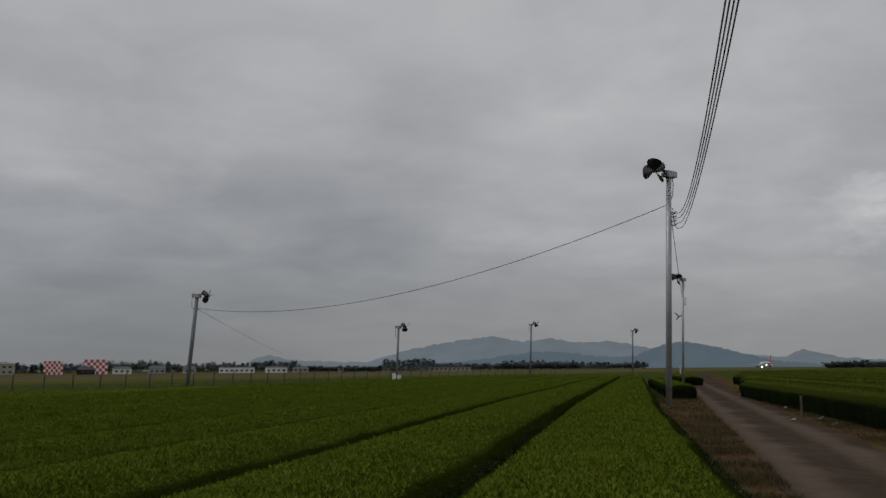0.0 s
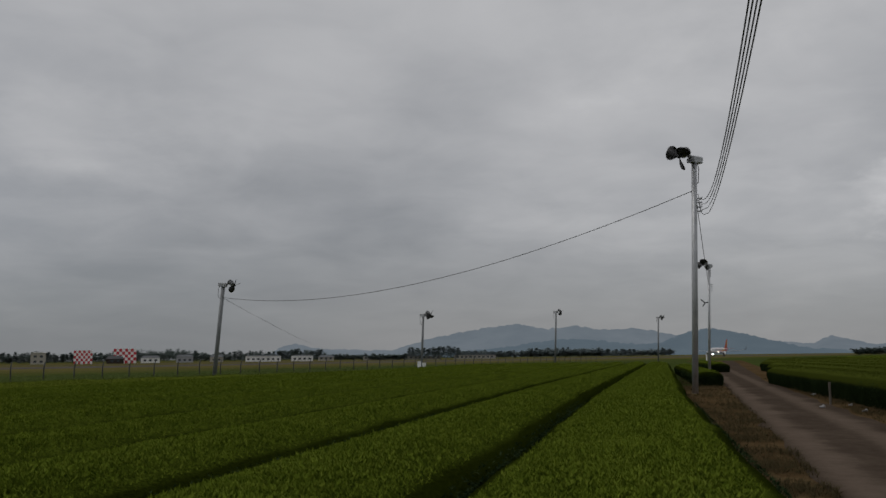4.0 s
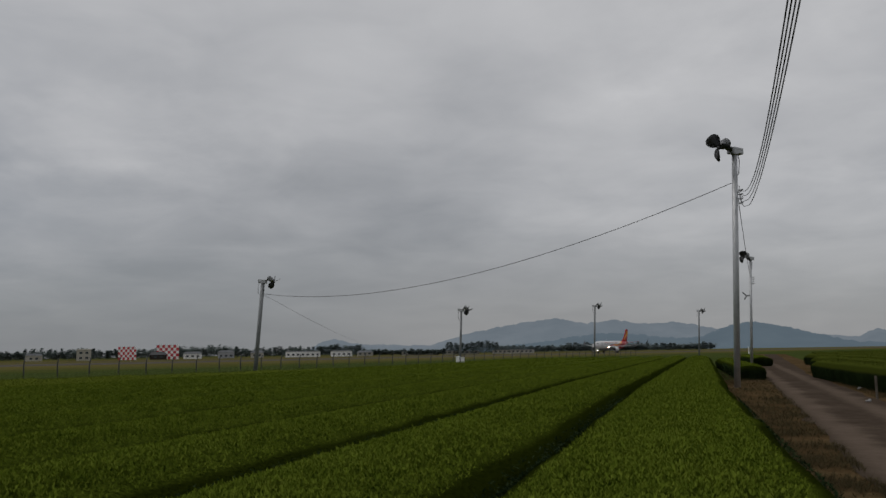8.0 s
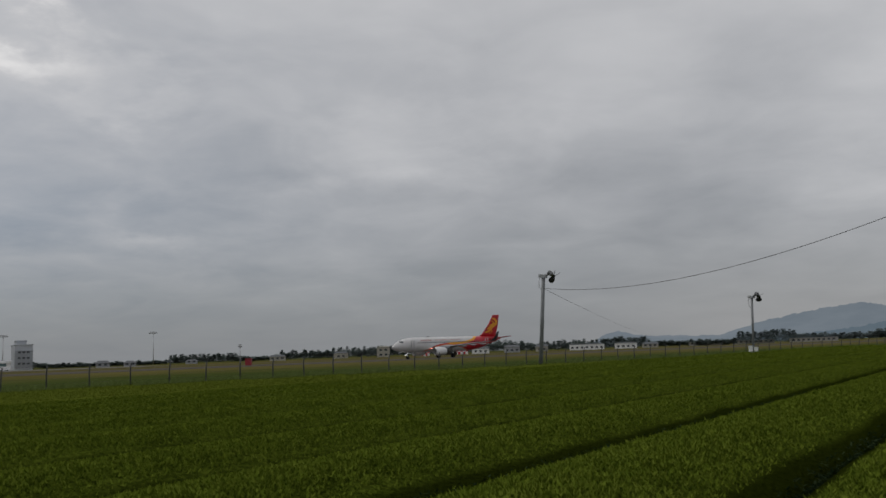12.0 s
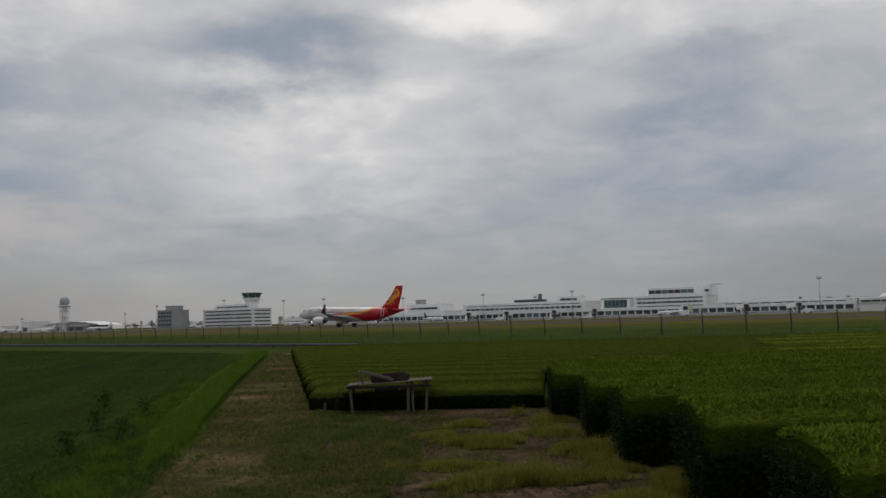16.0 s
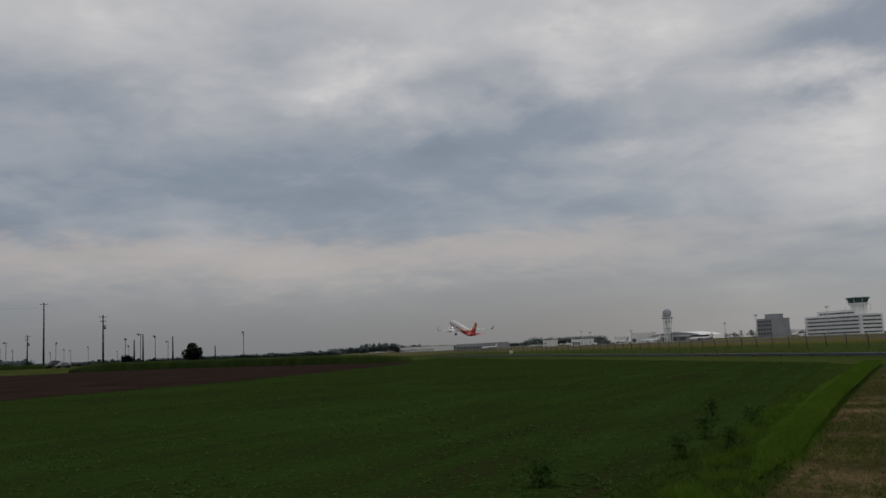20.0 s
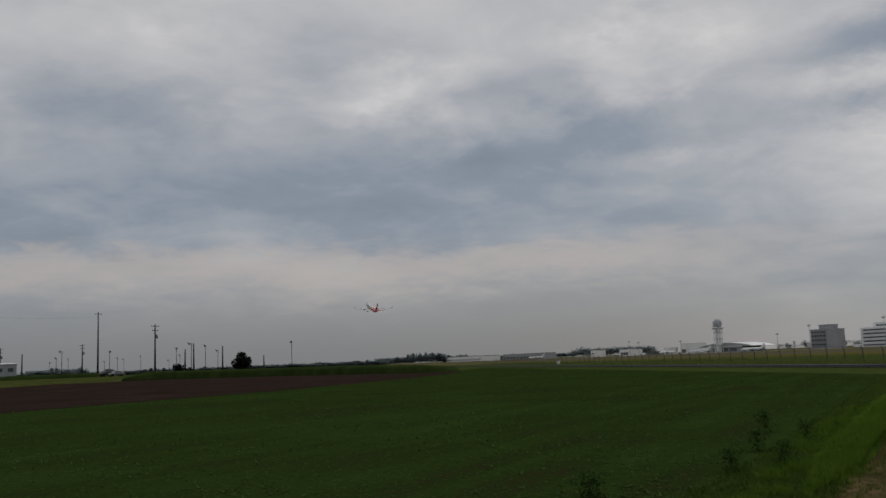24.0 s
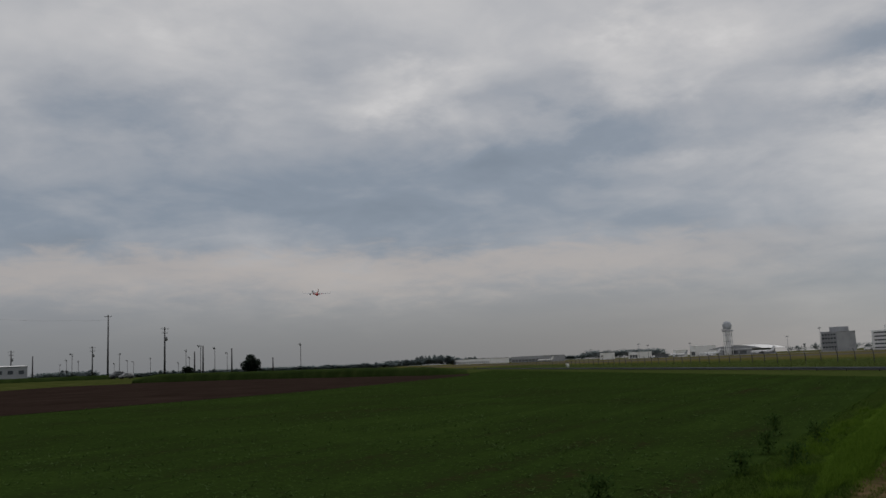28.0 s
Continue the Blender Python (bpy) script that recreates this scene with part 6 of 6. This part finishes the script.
bench()
solo("scrap_crate", MB().box((0, 0, 0.02), (0.34, 0.62, 0.03), 0, 0.008).box((0.16, 0, 0.075), (0.025, 0.62, 0.11), 0, 0.006).box((-0.16, 0, 0.08), (0.025, 0.62, 0.12), 0, 0.006).box((0, 0.31, 0.075), (0.32, 0.025, 0.11), 0, 0.006).box((0, -0.31, 0.06), (0.32, 0.025, 0.08), 0, 0.006), "dark broken crate lying on the table", "crate", M["wood_dark"], pose(-15.66, 0.40, 0.535, 3, 0, 6))
solo("scrap_plank", MB().box((0, 0, 0.11), (0.3, 0.035, 0.22), 0, 0.008), "grey end board standing on the table", "timber", M["wood_old"], pose(-15.6, -0.08, 0.53, 14, 0, 4))
solo("scrap_beam", MB().box((0, 0, 0.0), (0.06, 0.56, 0.05), 0, 0.01), "pale sawn beam propped on a board", "timber", M["wood_old"], pose(-15.38, 0.18, 0.66, -17, 0, 8))
solo("scrap_beam", MB().box((0, 0, 0.0), (0.05, 0.5, 0.04), 0, 0.01), "grey sawn beam propped on a board", "timber", M["wood_old"], pose(-15.52, 0.16, 0.67, -13, 0, -6))
for y, h in ((1.6, 0.2), (-0.75, 0.2), (1.95, 0.14)):
    solo("stake", MB().tube([(-15.7, y, 0), (-15.68, y + 0.02, h)], [0.024, 0.02], 6), "short grey wooden stake in the ground", "stake", M["wood_old"], None, "stakes")

# litter and a post by the road hedge
for u, s, w in ((35.6, -6.0, 0.2), (27.7, -4.9, 0.15), (28.6, -5.85, 0.12), (25.7, -5.6, 0.16)):
    x, y = rowpt(u, s)
    solo("litter", MB().box((x, y, 0.05), (w, w * 0.5, 0.05), u, 0.02).box((x + 0.04, y, 0.085), (w * 0.5, w * 0.4, 0.04), u * 2, 0.015), "crumpled pale plastic scrap on the verge", "litter", M["debris"], None, "litter by the road")
x, y = rowpt(29.4, -5.45)
solo("marker_post", MB().tube([(x, y, 0), (x, y, 0.7)], 0.04, 8), "short grey concrete marker post by the hedge", "post", M["wood_old"])
x, y = rowpt(150, -9.5)
solo("marker_post", MB().tube([(x, y, 0), (x, y, 1.7)], 0.09, 8), "white post at the far end of the road", "post", M["white_paint"])


# ---- grass, weeds and crops ----
def inside(pts, poly):
    x, y = pts[:, 0], pts[:, 1]
    ok = np.zeros(len(pts), bool)
    j = len(poly) - 1
    for i in range(len(poly)):
        (xi, yi), (xj, yj) = poly[i], poly[j]
        hit = ((yi > y) != (yj > y)) & (x < (xj - xi) * (y - yi) / (yj - yi + 1e-12) + xi)
        ok ^= hit
        j = i
    return ok


def strewn(poly, count, near=0.0, rng=RNG, patch=0.0, scale=0.5):
    """Random plan points within an outline, thinning with distance if near is given."""
    p = np.array(poly)
    lo, hi = p.min(0), p.max(0)
    out = []
    got = 0
    while got < count:
        q = rng.uniform(lo, hi, (count * 3, 2))
        q = q[inside(q, poly)]
        if near:
            d = np.hypot(q[:, 0], q[:, 1])
            q = q[rng.uniform(0, 1, len(q)) < np.clip((near / np.maximum(d, near)) ** 1.6, 0, 1)]
        if patch:
            v = np.array([noise.noise(Vector((a * scale, b * scale, patch))) for a, b in q])
            q = q[v + rng.uniform(-0.42, 0.42, len(q)) > 0.02]
        out.append(q)
        got += len(q)
    return np.concatenate(out)[:count]


def tuft_field(name, poly, count, length, width, mat, label, near=0.0, patch=0.0, tilt=(5, 50), per=3, scale=0.5, z=0.02, grow=True):
    q = strewn(poly, count, near, patch=patch, scale=scale)
    d = np.hypot(q[:, 0], q[:, 1])
    g = np.interp(d, [6, 20, 50, 120], [1.0, 1.25, 1.8, 3.0]) if grow else np.ones(len(q))
    pts = np.concatenate([q, (z(d) if callable(z) else np.full(len(q), z))[:, None]], 1)
    size = length * np.random.default_rng(3).uniform(0.6, 1.3, len(q))
    wid = width * g
    solo(name, quads(name, leaves(pts, size * np.sqrt(g), wid, *tilt, per), mat), label, "grass", None, None, "", "stuff")


RIDGE = [(-9.9, -2.5), (-12.5, -2.42), (-16.0, -2.75), (-22, -3.3), (-37, -4.4), (-47, -5.1), (-47, -6.0), (-37, -5.1), (-22, -3.85), (-16.0, -3.25), (-12.5, -2.9)]
SLOPE = [(-9.8, -2.5), (-16, -3.35), (-22, -3.95), (-37, -5.2), (-47, -6.1), (-50, -8.0), (-37, -6.6), (-22, -5.0), (-16, -4.3), (-8, -3.3)]
CROP = [(-2.0, -3.1), (-6.0, -3.2), (-16, -4.6), (-37, -6.8), (-52, -8.2), (-152, -98), (-112, -79), (-97, -67), (-63, -53), (-46.5, -47), (-20, -41), (25, -38), (22, -14), (6, -14)]
PATH = [(-6.0, -0.5), (-15.6, -0.6), (-22, -1.2), (-37, -2.6), (-48, -3.6), (-48, -5.0), (-37, -4.2), (-22, -3.2), (-16, -2.7), (-6, -2.0)]
NEAR = [(-10.9, -2.25), (-12.2, -2.75), (-11.6, -2.95), (-13, -4.0), (-6, -3.3), (-2, -3.1), (-2, -1.0), (-7, -2.0)]


def tussocks(name, poly, count, blades, spread, length, mat, label, seed):
    """Clumps of blades that lean outwards from their middle."""
    rng = np.random.default_rng(seed)
    c = strewn(poly, count, rng=rng)
    size = rng.uniform(0.5, 1.5, count)
    k = np.repeat(np.arange(count), (blades * size ** 1.5).astype(int))
    r = np.abs(rng.normal(0, 1, (len(k), 1))) * spread * size[k][:, None]
    g = rng.uniform(0, 2 * math.pi, len(k))
    q = c[k] + r * np.stack([np.cos(g), np.sin(g)], 1)
    fall = np.clip(1.2 - r[:, 0] / (2.2 * spread * size[k]), 0.35, 1.2)
    pts = np.concatenate([q, np.full((len(q), 1), 0.01)], 1)
    solo(name, quads(name, leaves(pts, length * size[k] ** 0.5 * fall, 0.007, 3, 42, 1), mat), label, "grass", None, None, "", "stuff")


def grass_bank():
    """The low rounded earth bank between the path and the crop."""
    line = [(-9.8, -2.46), (-11.2, -2.55), (-12.6, -2.70), (-14.6, -2.93), (-17.8, -3.30), (-23, -3.85), (-29.3, -4.45), (-37, -5.0), (-46.5, -5.65)]
    rings = []
    for i, (x, y) in enumerate(line):
        tall = lambda j: -0.02 if j >= len(line) - 1 else (-0.02, 0.05, 0.13)[j] if j < 3 else 0.2
        h = tall(i)
        for k in range(4 if i < len(line) - 1 else 1):
            f = k / 4
            x2, y2 = line[min(i + 1, len(line) - 1)]
            h2 = tall(i + 1)
            px, py, hh = x + (x2 - x) * f, y + (y2 - y) * f, h + (h2 - h) * f
            w = 0.42 * min(1.0, 0.15 + (abs(px) - 9.8) / 3.6) + 0.06 * noise.noise(Vector((px * 0.8, 2.0, 0)))
            rings.append([(px + 0.1 * a * w, py + a * w, -0.02 + hh * b + 0.03 * noise.noise(Vector((px * 1.5, a * 2, 4)))) for a, b in ((1.1, 0), (0.75, 0.5), (0.35, 0.9), (0, 1.0), (-0.4, 0.85), (-0.9, 0.4), (-1.6, 0.0))])
    solo("grass_bank", MB().loft(rings, False, False), "low earth bank under bright grass", "bank", M["bank_turf"], None, "", "structure", True)


grass_bank()
tuft_field("grass_ridge", RIDGE, 36000, 0.10, 0.012, M["grass_bright"], "bright green grass bank beside the path", 14, 0, (3, 45), z=lambda d: 0.12 * np.clip((d - 10.6) / 4.0, 0.0, 1.0))
tussocks("bank_foot_grass", [(-7.6, -2.3), (-11.0, -2.25), (-14.0, -2.6), (-17.0, -3.0), (-24.0, -3.7), (-24.0, -4.6), (-17.0, -4.0), (-14.0, -3.6), (-11.0, -3.15), (-8.0, -2.9)], 110, 150, 0.15, 0.17, M["grass_bright"], "uneven bright grass clumps along the bank", 21)
tuft_field("slope_grass", SLOPE, 12000, 0.09, 0.012, M["grass_deep"], "darker grass at the foot of the bank", 14, 0, (50, 92))
tuft_field("crop_plants", CROP, 56000, 0.042, 0.017, M["crop_leaf"], "low green bean-like crop with pale leaf specks", 9, 0, (66, 94), 4)
tuft_field("crop_shoots", CROP, 6000, 0.085, 0.02, M["crop_pale"], "taller leafy crop plants in patches", 10, 4.0, (42, 86), 5, 0.25)
WEEDY = [(-14.8, 0.4), (-15.2, 2.8), (-4.0, 2.8), (-3.4, -0.4), (-7.5, -0.3)]
GREEN = [(-16.4, -0.9), (-15.6, -0.7), (-14.6, 0.2), (-12.5, 0.75), (-9.5, 0.55), (-7.5, 0.0), (-3.0, -0.5), (-2.0, -2.4), (-6.0, -1.7), (-9.5, -1.2), (-12, -1.2)]


# the yellow-green weed mounds on the bare ground: place, reach towards and across the viewer, height
MOUNDS = [(-8.55, 1.45, 0.42, 0.95, 0.20), (-11.2, 1.45, 0.5, 0.62, 0.17), (-13.2, 1.5, 0.45, 0.34, 0.13), (-11.9, 2.45, 0.35, 0.45, 0.13), (-10.2, 2.6, 0.6, 0.5, 0.18), (-7.9, 2.9, 0.6, 0.45, 0.22),
          (-12.1, 0.95, 0.6, 0.35, 0.09), (-9.6, 0.9, 0.35, 0.5, 0.10), (-7.2, 2.2, 0.5, 0.6, 0.16), (-6.2, 1.2, 0.6, 0.8, 0.2), (-13.4, 2.9, 0.5, 0.3, 0.12), (-9.0, 2.5, 0.4, 0.35, 0.12), (-5.4, 2.4, 0.6, 0.7, 0.2)]
rng = np.random.default_rng(31)
for x, y, a, b, h in MOUNDS:
    n = int(3600 * a * b * 2.6)
    r, g = np.sqrt(rng.uniform(0, 1, n)), rng.uniform(0, 2 * math.pi, n)
    wave = 1 + 0.28 * np.sin(3 * g + x) + 0.15 * np.sin(7 * g + y * 3)
    q = np.stack([x + 0.88 * a * r * wave * np.cos(g), y + 0.88 * b * r * wave * np.sin(g), np.full(n, 0.015)], 1)
    solo("weed_clump", quads("weed_clump", leaves(q, h * (1.05 - 0.75 * r ** 2), 0.008, 2, 40, 2), M["grass_dry"]), "yellow-green weed mound on bare reddish ground", "weeds", None, None, "weed mounds", "stuff")
tussocks("weeds", WEEDY, 26, 90, 0.14, 0.12, M["grass_dry"], "small yellow-green weed tussocks on bare ground", 4)
tussocks("rushes", GREEN, 70, 130, 0.2, 0.10, M["grass_deep"], "dark green grass clumps by the path", 6)
tussocks("hedge_foot_grass", [(-14.5, 2.3), (-14.4, 2.95), (-3.2, 2.95), (-3.4, 2.3)], 30, 110, 0.12, 0.17, M["grass_dry"], "weeds along the foot of the tea hedge", 8)
tuft_field("weed_stubble", WEEDY, 3200, 0.06, 0.010, M["grass_brown"], "dry stubble on bare ground", 0, 5.0, (30, 88), 4, 0.9)
tuft_field("grass", GREEN, 9000, 0.06, 0.010, M["grass_lawn"], "short dark meadow grass", 0, 7.0, (10, 75), 5, 0.8)
tuft_field("sparse_grass", [(-16.4, -2.2), (-15.4, 1.2), (-11, 1.6), (-4, 1.0), (-3, -2.5), (-8, -2.0)], 9000, 0.05, 0.010, M["grass_lawn"], "sparse short grass on trodden earth", 0, 2.0, (20, 80), 4, 1.6)
tuft_field("path_grass", PATH, 9000, 0.07, 0.012, M["grass_lawn"], "trodden grass on the path", 14, 5.0, (20, 80), 4, 0.9)
tuft_field("straw", PATH, 2600, 0.14, 0.008, M["straw"], "loose straw on the path", 14, 3.0, (75, 92), 4, 0.9)
tuft_field("near_grass", NEAR, 7000, 0.07, 0.012, M["grass_deep"], "dark short grass at the field corner", 0, 0, (10, 65), 4)
LINE = fence_line()
near, far = [], []
for i in range(0, len(LINE), 6):
    d = LINE[min(i + 1, len(LINE) - 1)] - LINE[max(i - 1, 0)]
    nrm = np.array([-d[1], d[0]]) / np.hypot(*d)
    near.append(tuple(LINE[i] + nrm * 6.5))
    far.append(tuple(LINE[i] - nrm * 9.0))
tuft_field("fence_grass", near + far[::-1], 70000, 0.42, 0.014, M["grass_fence"], "tall green grass along the boundary fence", 60, 0, (5, 50), 2)


# tall dark weeds in the crop and dry tufts on the road verges
for x, y, h in ((-11.7, -3.8, 0.32), (-15.3, -3.7, 0.42), (-12.4, -3.3, 0.36), (-14.3, -4.2, 0.34), (-9.2, -4.6, 0.28), (-17.5, -5.0, 0.4)):
    rng = np.random.default_rng(int(-x * 10))
    c = np.stack([x + rng.normal(0, 0.08, 300), y + rng.normal(0, 0.08, 300), h * rng.uniform(0, 1, 300) ** 0.8], 1)
    w = thing("weed_plant", "tall dark leafy weed in the green crop", "weed", None, "weeds in the crop")
    part("stem", MB().tube([(x, y, 0), (x + 0.02, y, h)], [0.01, 0.006], 5), w, "", M["grass_mid"])
    tagged(part("leaf_clump", quads("leaf_clump", leaves(c, 0.07, 0.026, 10, 80, 1), M["weed_dark"]), w), kind="stuff")
us = [2 + 3 * i for i in range(20)]
mid = [(-2.95 - max(0, u - 8) * 0.05 - max(0, u - 55) * 0.03) for u in us]
tuft_field("verge_grass", [rowpt(u, max(m + 2.3, -0.8)) for u, m in zip(us, mid)] + [rowpt(u, m + 1.05) for u, m in zip(us, mid)][::-1], 9000, 0.12, 0.008, M["grass_brown"], "dry brown grass between road and tea hedge", 12, 3.0, (10, 80), 3, 0.8)
tuft_field("verge_grass", [rowpt(u, m - 1.45) for u, m in zip(us, mid)] + [rowpt(u, m - 2.9) for u, m in zip(us, mid)][::-1], 7000, 0.12, 0.008, M["grass_brown"], "dry brown grass beyond the road", 12, 3.0, (10, 80), 3, 0.8)


# ---- what moves ----
TAKEOFF = [(0, -797, 0, 0), (2, -698.5, 0, 0), (3, -650, 0, 0), (6, -498.4, 0, 0), (8, -381.8, 0, 0), (10, -256.2, 0, 0), (11, -190.5, 0, 0), (12, -121.8, 0, 0), (13.5, -15.0, 0, 0),
           (14.5, 58.9, 0, 0), (15, 96.3, 0, 0), (15.5, 133.9, 0, 0), (16, 172, 0, 2), (16.5, 210.5, 0, 4.2), (17, 248.4, 0, 6.8), (17.5, 289, 0, 9.5), (18, 330, 0.3, 12),
           (18.5, 372, 1.4, 14), (19, 414.3, 3.4, 15.5), (20, 495, 9.6, 16.5), (21, 573, 18.5, 16.5), (22, 651, 28, 16.5), (23.5, 762, 44, 16), (25, 872, 58, 15.5), (26.5, 988, 74.5, 15), (28, 1106, 92, 14.5)]


def motions():
    rows = []
    for t, s, up, pitch in TAKEOFF:
        x, y = field(s - NOSE, 211.4)
        rows.append((t, pose(x, y, 0.10 + up, pitch, 0, RUN_AZ)))
    walk(PLANE, rows)
    # the wheels fold away after lift-off: the nose leg forwards, the main legs inwards
    for gear, rx, ry in zip(GEARS, (88, 0, 0), (0, -85, 85)):
        m = gear.matrix_basis.copy()
        walk(gear, [(0, m), (24.6, m), (25.6, m @ pose(0, 0, 0, rx * 0.5, ry * 0.5)), (26.8, m @ pose(0, 0, 0, rx, ry)), (28, m @ pose(0, 0, 0, rx, ry))])
    # the near propellers turn briskly in the wind, the far ones slowly
    for i, (hub, m, start) in enumerate(SPINNERS):
        if i < len(FANS):
            rate = 218.2 - 9.0 * i
            walk(hub, [(0.4 * k, m @ pose(0, 0, 0, start + rate * 0.4 * k)) for k in range(71)])
        else:
            rate = 40.0 - 3.0 * (i % 5)
            walk(hub, [(t, m @ pose(0, 0, 0, start + rate * t)) for t in range(0, 29, 2)])


motions()
